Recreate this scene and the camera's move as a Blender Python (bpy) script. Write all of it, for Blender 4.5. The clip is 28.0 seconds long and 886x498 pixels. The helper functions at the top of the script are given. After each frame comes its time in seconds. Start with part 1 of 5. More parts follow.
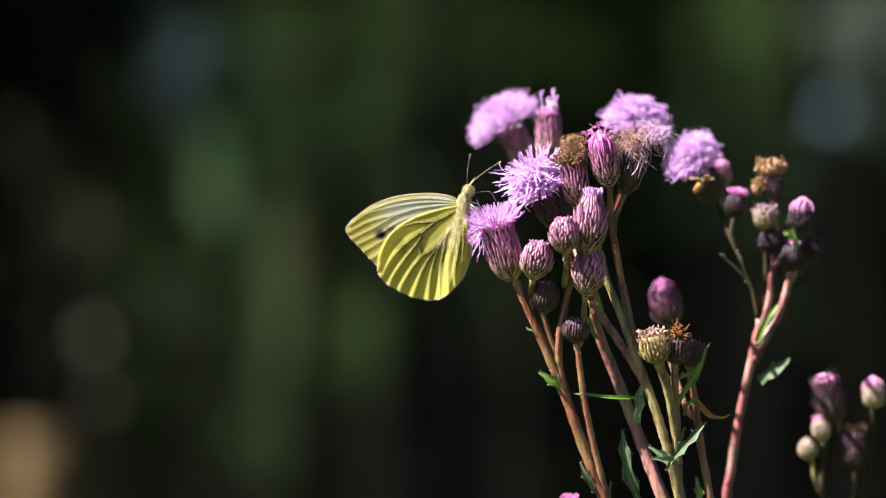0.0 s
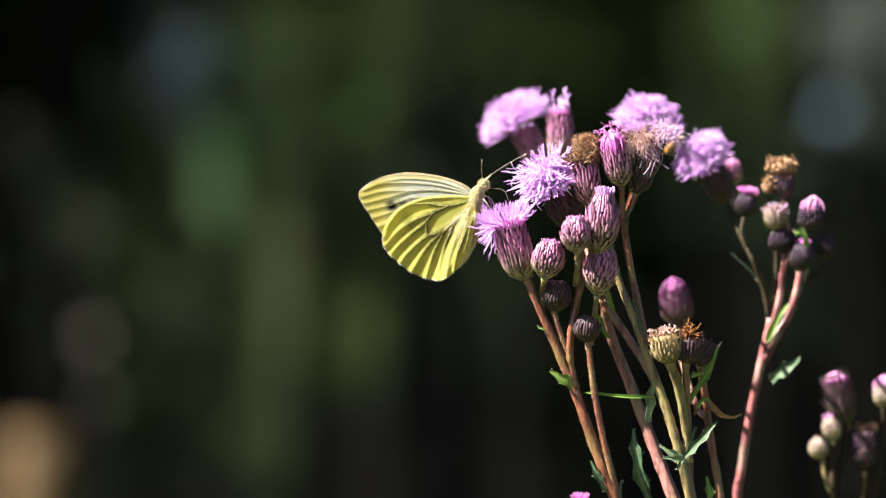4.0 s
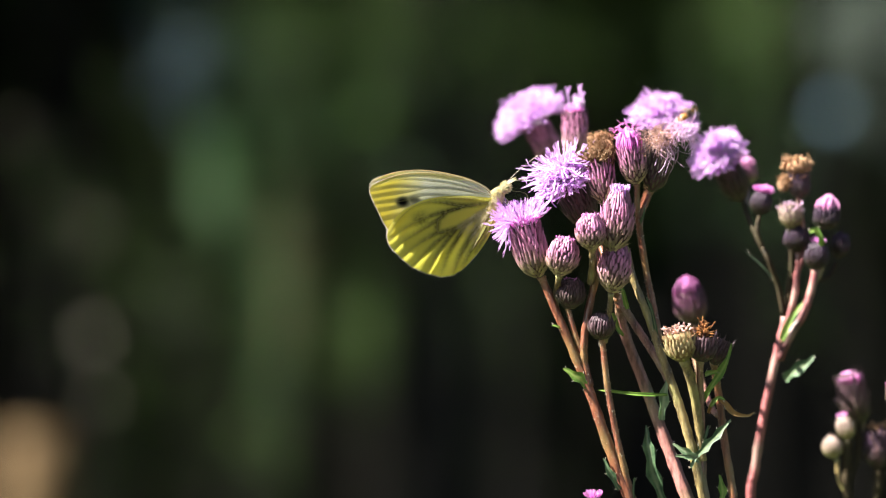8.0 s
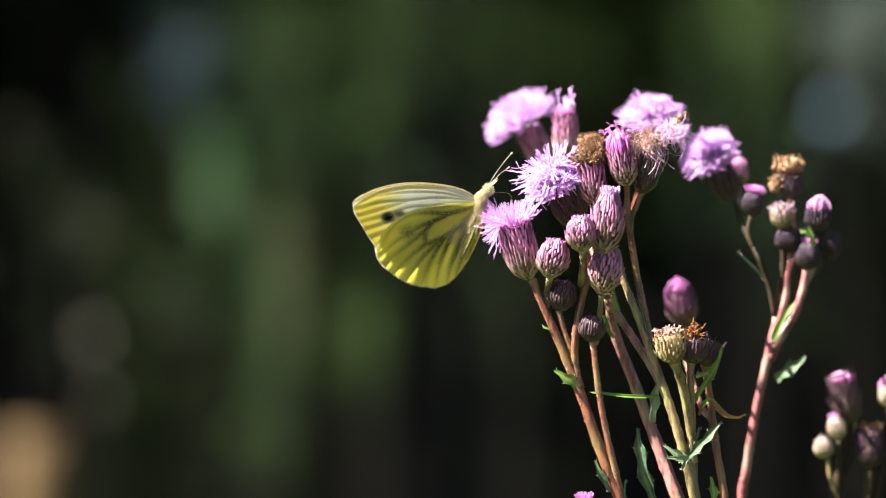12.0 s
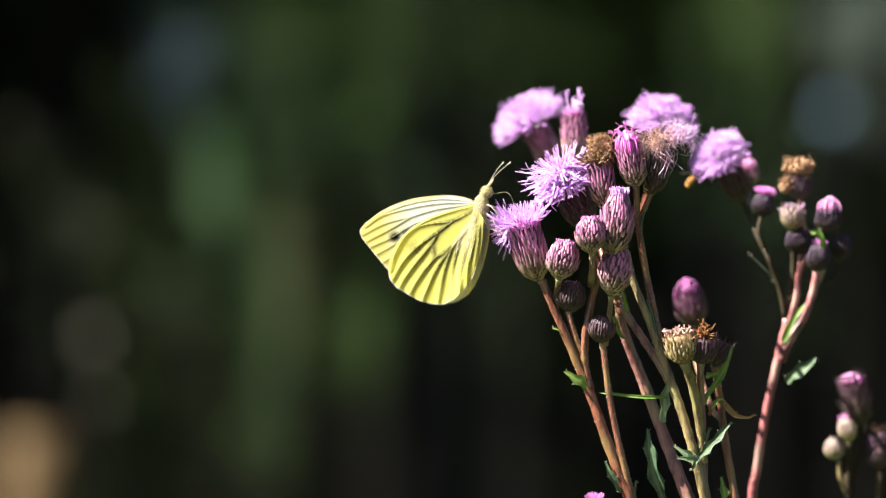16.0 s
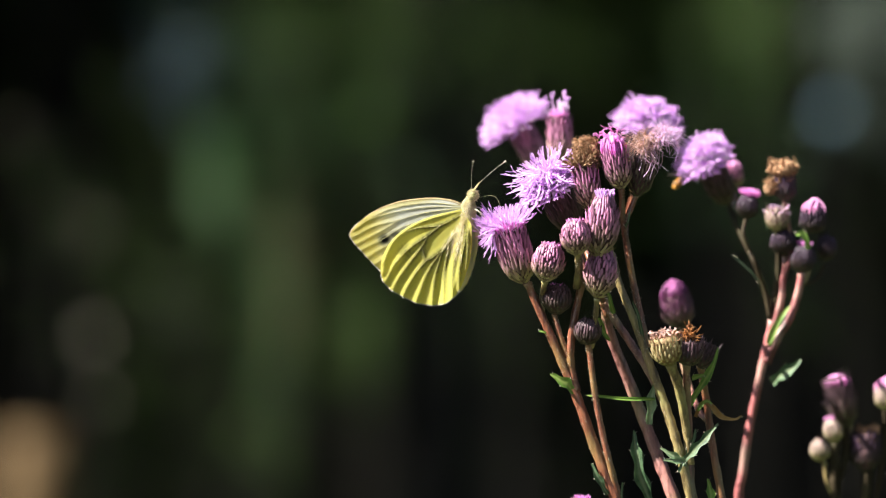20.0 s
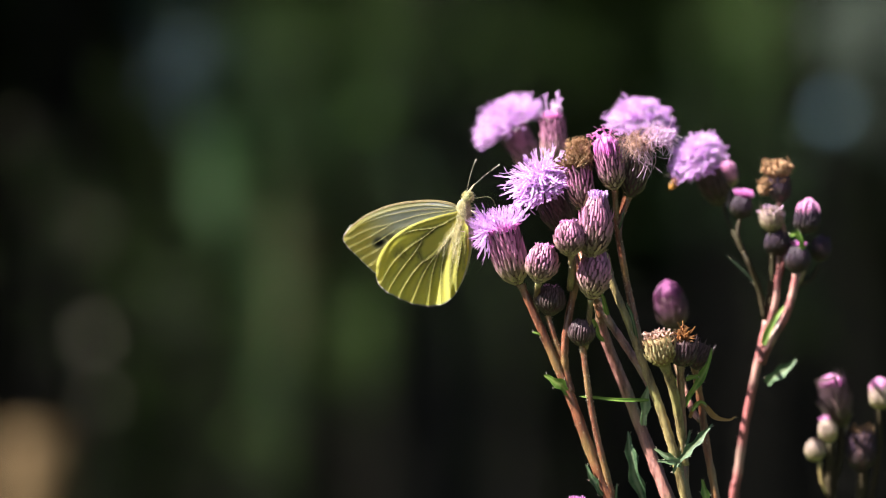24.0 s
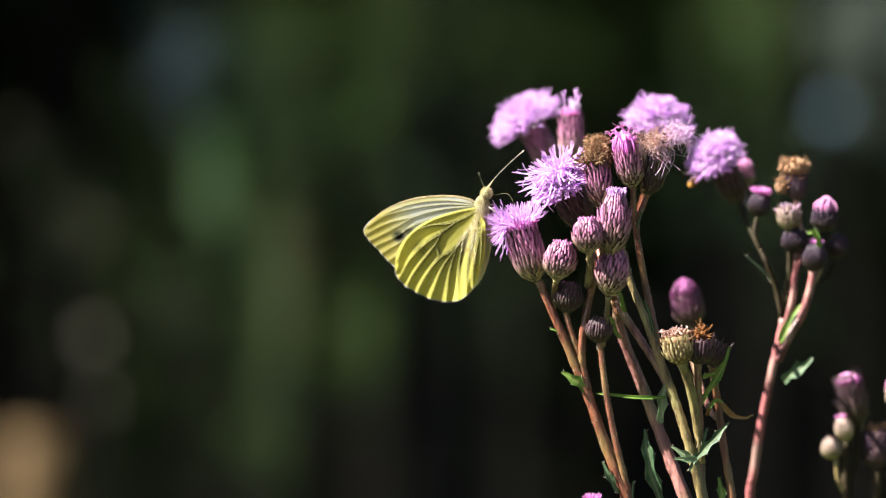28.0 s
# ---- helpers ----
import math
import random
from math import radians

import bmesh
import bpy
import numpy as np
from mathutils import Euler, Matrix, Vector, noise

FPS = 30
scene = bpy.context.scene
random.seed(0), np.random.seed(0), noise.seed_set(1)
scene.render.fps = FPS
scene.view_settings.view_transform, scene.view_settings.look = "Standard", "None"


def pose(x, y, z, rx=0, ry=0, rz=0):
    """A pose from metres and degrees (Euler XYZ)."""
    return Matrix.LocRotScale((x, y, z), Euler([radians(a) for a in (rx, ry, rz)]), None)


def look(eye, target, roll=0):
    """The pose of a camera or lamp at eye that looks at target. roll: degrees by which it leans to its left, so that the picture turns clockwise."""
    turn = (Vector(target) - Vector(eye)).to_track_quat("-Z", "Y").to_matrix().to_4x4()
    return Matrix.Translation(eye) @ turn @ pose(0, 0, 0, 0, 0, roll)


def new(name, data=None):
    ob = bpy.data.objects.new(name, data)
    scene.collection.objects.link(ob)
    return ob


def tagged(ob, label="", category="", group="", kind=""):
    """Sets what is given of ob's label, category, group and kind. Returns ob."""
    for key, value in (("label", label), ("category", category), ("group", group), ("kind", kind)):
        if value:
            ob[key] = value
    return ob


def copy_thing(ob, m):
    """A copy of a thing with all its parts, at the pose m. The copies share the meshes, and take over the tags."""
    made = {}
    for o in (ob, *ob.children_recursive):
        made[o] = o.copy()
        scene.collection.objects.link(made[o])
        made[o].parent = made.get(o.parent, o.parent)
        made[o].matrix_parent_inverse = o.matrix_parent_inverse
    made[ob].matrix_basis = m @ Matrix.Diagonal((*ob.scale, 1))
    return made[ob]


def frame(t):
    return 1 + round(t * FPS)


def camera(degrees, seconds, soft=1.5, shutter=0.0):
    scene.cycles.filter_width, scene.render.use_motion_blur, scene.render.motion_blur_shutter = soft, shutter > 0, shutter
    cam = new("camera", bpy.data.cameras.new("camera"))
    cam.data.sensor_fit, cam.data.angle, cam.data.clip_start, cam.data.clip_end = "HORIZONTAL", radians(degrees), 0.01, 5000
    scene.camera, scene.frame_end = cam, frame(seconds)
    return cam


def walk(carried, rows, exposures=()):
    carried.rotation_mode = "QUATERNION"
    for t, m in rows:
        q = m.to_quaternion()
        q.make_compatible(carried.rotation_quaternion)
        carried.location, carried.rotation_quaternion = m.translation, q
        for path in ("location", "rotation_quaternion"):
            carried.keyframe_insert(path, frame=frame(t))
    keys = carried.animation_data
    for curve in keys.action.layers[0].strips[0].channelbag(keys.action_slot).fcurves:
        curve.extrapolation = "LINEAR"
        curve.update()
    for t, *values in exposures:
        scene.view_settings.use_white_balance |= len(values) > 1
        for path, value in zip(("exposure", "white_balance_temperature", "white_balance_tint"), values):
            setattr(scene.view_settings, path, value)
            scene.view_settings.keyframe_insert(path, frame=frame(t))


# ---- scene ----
# One unit of the plan is a tenth of a millimetre in the plane of focus; (784, 441) is its middle, y runs down.
UNIT, DIST, EYE = 0.0001, 0.746, 0.90
cam = camera(12.0, 28.0, soft=1.2)
cam.data.dof.use_dof = True
cam.data.dof.focus_distance = DIST
cam.data.dof.aperture_fstop = 11.0
STAND = look((0, -DIST, EYE), (0, 0, EYE))
# the clip's camera opens up towards its middle and closes again
LIGHTNESS = [(0.0, 1.78), (3.0, 1.99), (6.0, 2.16), (9.0, 2.32), (12.0, 2.36), (15.0, 2.10), (16.0, 2.06), (18.0, 1.96), (21.0, 1.92), (25.0, 1.97), (28.0, 1.97)]
walk(cam, [(0.0, STAND), (28.0, STAND)], LIGHTNESS)

# ---- light ----
SUN_WAY = Vector((-0.69, -0.21, 0.695)).normalized()
world = bpy.data.worlds.new("world")
scene.world = world
world.use_nodes = True
wn = world.node_tree
sky = wn.nodes.new("ShaderNodeTexSky")
sky.sky_type = "NISHITA"
sky.sun_disc = False
sky.sun_elevation = math.asin(SUN_WAY.z)
sky.sun_rotation = math.atan2(SUN_WAY.x, SUN_WAY.y)
wn.links.new(sky.outputs[0], wn.nodes["Background"].inputs[0])
wn.nodes["Background"].inputs[1].default_value = 0.043
sun_data = bpy.data.lights.new("sun", "SUN")
sun_data.energy, sun_data.angle, sun_data.color = 5.0, radians(0.5), (1.0, 0.95, 0.86)
sun = new("sun", sun_data)
sun.matrix_world = look(SUN_WAY * 30, (0, 0, 0))


# ---- materials ----
def material(name, a, b, scale=60.0, rough=0.6, bump=0.2, translucent=0.0, spec=0.3, island=0.0, attr="", c=None, detail=3.0, stretch=(1, 1, 1), metal=0.0, keel=None):
    """Two colours mixed by noise at two scales (metres), with bump; attr: a mesh value that leads on to the colour c; keel: the colour along the ridge of a scale."""
    m = bpy.data.materials.new(name)
    m.use_nodes = True
    nt = m.node_tree
    n, l = nt.nodes, nt.links
    bsdf, out = n["Principled BSDF"], n["Material Output"]
    co = n.new("ShaderNodeTexCoord")
    mp = n.new("ShaderNodeMapping")
    mp.inputs["Scale"].default_value = stretch
    l.new(co.outputs["Object"], mp.inputs["Vector"])
    n1 = n.new("ShaderNodeTexNoise")
    n1.inputs["Scale"].default_value, n1.inputs["Detail"].default_value = scale, detail
    n2 = n.new("ShaderNodeTexNoise")
    n2.inputs["Scale"].default_value, n2.inputs["Detail"].default_value = scale * 6, 2.0
    l.new(mp.outputs[0], n1.inputs["Vector"])
    l.new(mp.outputs[0], n2.inputs["Vector"])
    add = n.new("ShaderNodeMath")
    add.operation = "MULTIPLY_ADD"
    l.new(n2.outputs[0], add.inputs[0])
    add.inputs[1].default_value = 0.4
    l.new(n1.outputs[0], add.inputs[2])
    ramp = n.new("ShaderNodeValToRGB")
    ramp.color_ramp.elements[0].position, ramp.color_ramp.elements[1].position = 0.54, 0.86
    ramp.color_ramp.elements[0].color, ramp.color_ramp.elements[1].color = (*a, 1), (*b, 1)
    l.new(add.outputs[0], ramp.inputs[0])
    col = ramp.outputs[0]
    if attr:
        at = n.new("ShaderNodeAttribute")
        at.attribute_name = attr
        mix = n.new("ShaderNodeMix")
        mix.data_type = "RGBA"
        l.new(at.outputs["Fac"], mix.inputs[0])
        l.new(col, mix.inputs[6])
        mix.inputs[7].default_value = (*c, 1)
        col = mix.outputs[2]
    if keel:
        at = n.new("ShaderNodeAttribute")
        at.attribute_name = "keel"
        mix = n.new("ShaderNodeMix")
        mix.data_type = "RGBA"
        l.new(at.outputs["Fac"], mix.inputs[0])
        l.new(col, mix.inputs[6])
        mix.inputs[7].default_value = (*keel, 1)
        col = mix.outputs[2]
    if island:
        geo = n.new("ShaderNodeNewGeometry")
        rng = n.new("ShaderNodeMapRange")
        rng.inputs[3].default_value, rng.inputs[4].default_value = 1 - island, 1 + island
        l.new(geo.outputs["Random Per Island"], rng.inputs[0])
        hsv = n.new("ShaderNodeHueSaturation")
        l.new(rng.outputs[0], hsv.inputs["Value"])
        l.new(col, hsv.inputs["Color"])
        col = hsv.outputs[0]
    l.new(col, bsdf.inputs["Base Color"])
    bsdf.inputs["Roughness"].default_value = rough
    bsdf.inputs["Metallic"].default_value = metal
    bsdf.inputs["Specular IOR Level"].default_value = spec
    if bump:
        bp = n.new("ShaderNodeBump")
        bp.inputs["Strength"].default_value, bp.inputs["Distance"].default_value = bump, 0.15 / scale
        l.new(add.outputs[0], bp.inputs["Height"])
        l.new(bp.outputs[0], bsdf.inputs["Normal"])
    if translucent:
        tr = n.new("ShaderNodeBsdfTranslucent")
        l.new(col, tr.inputs[0])
        mx = n.new("ShaderNodeMixShader")
        mx.inputs[0].default_value = translucent
        l.new(bsdf.outputs[0], mx.inputs[1])
        l.new(tr.outputs[0], mx.inputs[2])
        l.new(mx.outputs[0], out.inputs[0])
    return m


FLORET = material("floret_lilac", (0.93, 0.79, 0.97), (0.97, 0.89, 0.985), 900, 0.5, 0.0, 0.6, 0.2, 0.08, "t", (0.86, 0.57, 0.95))
# pale lower tubes, whitened further to paint the flowers' sun-blown centres
FLORET_CORE = material("floret_pale_tube", (0.97, 0.90, 0.97), (0.99, 0.95, 0.99), 900, 0.5, 0.0, 0.6, 0.2, 0.05, "t", (0.95, 0.80, 0.96))
FLORET_DEEP = material("floret_magenta", (0.56, 0.08, 0.44), (0.82, 0.28, 0.70), 900, 0.5, 0.0, 0.45, 0.2, 0.4, "t", (0.90, 0.42, 0.84))
FLORET_DRY = material("floret_withered", (0.66, 0.36, 0.50), (0.86, 0.62, 0.78), 700, 0.7, 0.0, 0.4, 0.2, 0.25, "t", (0.90, 0.70, 0.92))
FLORET_TAN = material("floret_tan", (0.30, 0.13, 0.075), (0.62, 0.36, 0.25), 700, 0.7, 0.0, 0.3, 0.2, 0.4, "t", (0.80, 0.58, 0.56))
# wine-purple, darkened below its pink tips to paint the bud's shade
FLORET_WINE = material("floret_wine", (0.05, 0.010, 0.035), (0.16, 0.035, 0.11), 700, 0.45, 0.0, 0.25, 0.3, 0.3, "t", (0.46, 0.14, 0.38))
# darker copy of the grey leaf, with the shade put into its colour
LEAF_DIM = material("thistle_leaf_shaded", (0.012, 0.022, 0.012), (0.035, 0.055, 0.03), 400, 0.5, 0.3, 0.1, 0.3)
FLORET_ROSE = material("floret_rose", (0.66, 0.30, 0.50), (0.80, 0.42, 0.66), 900, 0.5, 0.0, 0.4, 0.2, 0.2, "t", (0.84, 0.40, 0.74))
FLORET_PINK = material("floret_pink", (0.80, 0.18, 0.62), (0.93, 0.34, 0.78), 900, 0.5, 0.0, 0.45, 0.2, 0.2, "t", (0.97, 0.52, 0.90))
TUFT_BROWN = material("tuft_brown", (0.14, 0.075, 0.04), (0.37, 0.235, 0.14), 900, 0.8, 0.0, 0.2, 0.2, 0.35)
RUST = material("tuft_rust", (0.10, 0.03, 0.01), (0.52, 0.22, 0.07), 900, 0.6, 0.0, 0.2, 0.3, 0.5)
TUFT_TAN = material("tuft_tan", (0.24, 0.12, 0.058), (0.54, 0.33, 0.20), 900, 0.8, 0.0, 0.15, 0.2, 0.35)
BRACT = material("bract_purple", (0.085, 0.018, 0.055), (0.30, 0.095, 0.21), 1800, 0.42, 0.3, 0.10, 0.5, 0.6, "t", (0.33, 0.34, 0.12), keel=(0.47, 0.19, 0.33))
# wine-purple scales, darkened for the shade on the bud's front
BRACT_WINE = material("bract_wine", (0.03, 0.008, 0.02), (0.09, 0.025, 0.06), 900, 0.42, 0.1, 0.1, 0.5, 0.3, "t", (0.12, 0.12, 0.06), keel=(0.12, 0.04, 0.09))
# dark scales; on several heads the colour also stands in for shade
BRACT_DARK = material("bract_dark", (0.014, 0.008, 0.012), (0.05, 0.028, 0.040), 1500, 0.5, 0.15, 0.08, 0.35, 0.5, "t", (0.08, 0.085, 0.035), keel=(0.10, 0.055, 0.07))
# olive scales, darkened to paint the shade under the limp florets
BRACT_OLIVE = material("bract_olive", (0.018, 0.011, 0.011), (0.07, 0.048, 0.04), 1500, 0.5, 0.15, 0.1, 0.45, 0.5, "t", (0.09, 0.10, 0.035), keel=(0.16, 0.125, 0.09))
BRACT_PALE = material("bract_pale", (0.15, 0.085, 0.08), (0.32, 0.22, 0.19), 1500, 0.55, 0.15, 0.15, 0.3, 0.35, "t", (0.33, 0.35, 0.11), keel=(0.52, 0.40, 0.35))
# violet scales, darkened for the shade on the rear thistles' heads
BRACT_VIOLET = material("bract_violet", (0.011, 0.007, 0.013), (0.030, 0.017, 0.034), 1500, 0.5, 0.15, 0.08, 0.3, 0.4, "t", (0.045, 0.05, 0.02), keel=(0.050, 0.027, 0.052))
BRACT_CREAM = material("bract_cream", (0.20, 0.12, 0.06), (0.36, 0.28, 0.14), 1500, 0.6, 0.15, 0.2, 0.3, 0.35, "t", (0.30, 0.30, 0.09), keel=(0.52, 0.43, 0.23))
CORE = material("involucre_core", (0.055, 0.030, 0.032), (0.13, 0.07, 0.075), 500, 0.7, 0.2)
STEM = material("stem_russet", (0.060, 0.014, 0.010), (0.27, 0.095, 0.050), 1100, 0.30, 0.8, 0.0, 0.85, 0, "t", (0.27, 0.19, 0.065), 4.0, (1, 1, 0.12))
# olive-brown, darkened for the shade on the rear thistles' stems
STEM_DIM = material("stem_shaded", (0.016, 0.012, 0.007), (0.050, 0.037, 0.020), 900, 0.6, 0.3, 0.0, 0.15, 0, "t", (0.042, 0.038, 0.018), 4.0, (1, 1, 0.1))
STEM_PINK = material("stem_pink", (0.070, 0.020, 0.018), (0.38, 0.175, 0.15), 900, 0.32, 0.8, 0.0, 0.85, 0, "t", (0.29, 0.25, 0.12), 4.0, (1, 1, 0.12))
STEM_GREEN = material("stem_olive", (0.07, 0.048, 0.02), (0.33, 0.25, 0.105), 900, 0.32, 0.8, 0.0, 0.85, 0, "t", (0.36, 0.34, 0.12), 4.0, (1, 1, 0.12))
# mottled reddish pink; its light and dark bands also paint neighbours' shadows
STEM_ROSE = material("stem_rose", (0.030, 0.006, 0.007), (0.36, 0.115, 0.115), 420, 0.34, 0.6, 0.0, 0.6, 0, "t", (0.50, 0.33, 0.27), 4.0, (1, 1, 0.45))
HAIR = material("stem_hair", (0.50, 0.44, 0.34), (0.68, 0.62, 0.50), 900, 0.6, 0.0, 0.3)
LEAF = material("thistle_leaf", (0.11, 0.26, 0.045), (0.28, 0.44, 0.09), 400, 0.4, 0.5, 0.45, 0.5, 0, "t", (0.46, 0.56, 0.16))
LEAF_BLUE = material("thistle_leaf_grey", (0.028, 0.075, 0.035), (0.10, 0.18, 0.085), 400, 0.5, 0.5, 0.3, 0.35, 0, "t", (0.26, 0.32, 0.18))
LEAF_PALE = material("thistle_leaf_pale", (0.13, 0.22, 0.11), (0.30, 0.40, 0.22), 400, 0.45, 0.5, 0.35, 0.45, 0, "t", (0.42, 0.50, 0.30))
LEAF_DRY = material("dry_leaf", (0.22, 0.11, 0.03), (0.42, 0.26, 0.10), 220, 0.6, 0.5, 0.15)
BODY = material("insect_body", (0.20, 0.18, 0.10), (0.42, 0.40, 0.22), 1500, 0.7, 0.3)
FUR = material("insect_fur", (0.62, 0.54, 0.27), (0.88, 0.82, 0.58), 900, 0.6, 0.0, 0.4, 0.2, 0.25)
FRINGE = material("wing_fringe", (0.80, 0.76, 0.64), (0.92, 0.89, 0.82), 900, 0.6, 0.0, 0.4, 0.2, 0.1)
ANTENNA = material("antenna", (0.42, 0.38, 0.28), (0.66, 0.60, 0.46), 2500, 0.5, 0.0)
EYE_MAT = material("insect_eye", (0.16, 0.17, 0.07), (0.30, 0.30, 0.13), 3000, 0.15, 0.0, 0.0, 0.6)
FLY_BODY = material("hoverfly_body", (0.30, 0.13, 0.02), (0.50, 0.25, 0.05), 2000, 0.4, 0.2)
FLY_DARK = material("hoverfly_dark", (0.03, 0.02, 0.015), (0.07, 0.05, 0.03), 2000, 0.35, 0.2)
FLY_WING = material("hoverfly_wing", (0.5, 0.42, 0.32), (0.7, 0.62, 0.5), 1500, 0.25, 0.0, 0.6)
# darker than true bark: the woodland's shade is put into the tone
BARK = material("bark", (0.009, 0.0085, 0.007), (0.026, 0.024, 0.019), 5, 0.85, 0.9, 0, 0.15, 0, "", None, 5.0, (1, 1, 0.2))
# near-black colour that stands in for deep woodland shade
SHADE_BLACK = material("shade_black", (0.003, 0.003, 0.003), (0.009, 0.008, 0.007), 7, 0.9, 0.9, 0, 0.1, 0, "", None, 5.0, (1, 1, 0.3))
PINE = material("pine_bark", (0.08, 0.050, 0.022), (0.175, 0.118, 0.058), 6, 0.85, 0.9, 0, 0.2, 0, "", None, 5.0, (1, 1, 0.3))
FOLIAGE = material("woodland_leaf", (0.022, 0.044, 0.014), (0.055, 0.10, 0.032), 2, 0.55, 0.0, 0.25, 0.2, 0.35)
SPRIG = material("sprig_leaf", (0.055, 0.105, 0.026), (0.10, 0.165, 0.042), 9, 0.45, 0.0, 0.3, 0.3, 0.3)
SPRIG_GREY = material("sprig_leaf_grey", (0.055, 0.125, 0.048), (0.10, 0.185, 0.076), 9, 0.45, 0.0, 0.25, 0.3, 0.3)
STRAW = material("dry_stalk", (0.16, 0.17, 0.075), (0.30, 0.29, 0.14), 60, 0.6, 0.2)
STALK = material("green_stalk", (0.08, 0.19, 0.035), (0.15, 0.28, 0.07), 60, 0.5, 0.2)
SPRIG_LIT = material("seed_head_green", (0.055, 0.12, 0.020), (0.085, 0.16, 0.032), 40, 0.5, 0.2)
BLUISH = material("bluish_leaf", (0.08, 0.15, 0.19), (0.12, 0.20, 0.25), 40, 0.5, 0.2)
SPRIG_PALE = material("sprig_leaf_pale", (0.17, 0.22, 0.18), (0.24, 0.30, 0.25), 9, 0.45, 0.0, 0.25, 0.3, 0.3)
PALE = material("pale_seed_head", (0.075, 0.07, 0.052), (0.14, 0.13, 0.10), 40, 0.7, 0.2)
DULL = material("dull_seed_head", (0.03, 0.024, 0.018), (0.06, 0.05, 0.038), 40, 0.7, 0.2)
SOIL = material("woodland_soil", (0.018, 0.017, 0.010), (0.045, 0.046, 0.024), 1.5, 0.9, 0.8)
GRASS = material("meadow_grass", (0.05, 0.09, 0.02), (0.12, 0.15, 0.05), 3, 0.6, 0.0, 0.3, 0.2, 0.3)


def wing_material(name, ground_col, tip_col, spot, trans, through_scales=1.8):
    """tip, dusk and spot are values of the wing's mesh: the yellow tip, the dusky scales along the veins, the black spot."""
    m = bpy.data.materials.new(name)
    m.use_nodes = True
    n, l = m.node_tree.nodes, m.node_tree.links
    bsdf, out = n["Principled BSDF"], n["Material Output"]
    co = n.new("ShaderNodeTexCoord")
    grain = n.new("ShaderNodeTexNoise")
    grain.inputs["Scale"].default_value, grain.inputs["Detail"].default_value = 2600, 3
    l.new(co.outputs["Object"], grain.inputs["Vector"])
    col = None
    for key, target in (("tip", tip_col), ("dusk", (0.085, 0.078, 0.018)), ("spot", spot)):
        at = n.new("ShaderNodeAttribute")
        at.attribute_name = key
        fac = at.outputs["Fac"]
        if key == "dusk":
            mul = n.new("ShaderNodeMath")
            mul.operation = "MULTIPLY"
            l.new(fac, mul.inputs[0])
            l.new(grain.outputs[0], mul.inputs[1])
            dbl = n.new("ShaderNodeMath")
            dbl.operation, dbl.use_clamp = "MULTIPLY", True
            dbl.inputs[1].default_value = 1.9
            l.new(mul.outputs[0], dbl.inputs[0])
            fac = dbl.outputs[0]
        mix = n.new("ShaderNodeMix")
        mix.data_type = "RGBA"
        l.new(fac, mix.inputs[0])
        if col is None:
            mix.inputs[6].default_value = (*ground_col, 1)
        else:
            l.new(col, mix.inputs[6])
        mix.inputs[7].default_value = (*target, 1)
        col = mix.outputs[2]
    l.new(col, bsdf.inputs["Base Color"])
    bsdf.inputs["Roughness"].default_value = 0.7
    bsdf.inputs["Specular IOR Level"].default_value = 0.08
    bp = n.new("ShaderNodeBump")
    bp.inputs["Strength"].default_value, bp.inputs["Distance"].default_value = 0.25, 0.00006
    l.new(grain.outputs[0], bp.inputs["Height"])
    l.new(bp.outputs[0], bsdf.inputs["Normal"])
    tr = n.new("ShaderNodeBsdfTranslucent")
    deep = n.new("ShaderNodeGamma")
    deep.inputs[1].default_value = through_scales
    l.new(col, deep.inputs[0])
    l.new(deep.outputs[0], tr.inputs[0])
    mx = n.new("ShaderNodeMixShader")
    mx.inputs[0].default_value = trans
    l.new(bsdf.outputs[0], mx.inputs[1])
    l.new(tr.outputs[0], mx.inputs[2])
    l.new(mx.outputs[0], out.inputs[0])
    return m


HIND_UNDER = wing_material("hindwing_underside", (0.92, 0.885, 0.29), (0.91, 0.85, 0.27), (0.2, 0.18, 0.08), 0.74, 1.6)
FORE_UNDER = wing_material("forewing_underside", (0.88, 0.89, 0.83), (0.84, 0.78, 0.29), (0.012, 0.012, 0.016), 0.66, 2.1)
WING_UPPER = wing_material("wing_upperside", (0.84, 0.84, 0.80), (0.84, 0.82, 0.74), (0.03, 0.03, 0.03), 0.72)


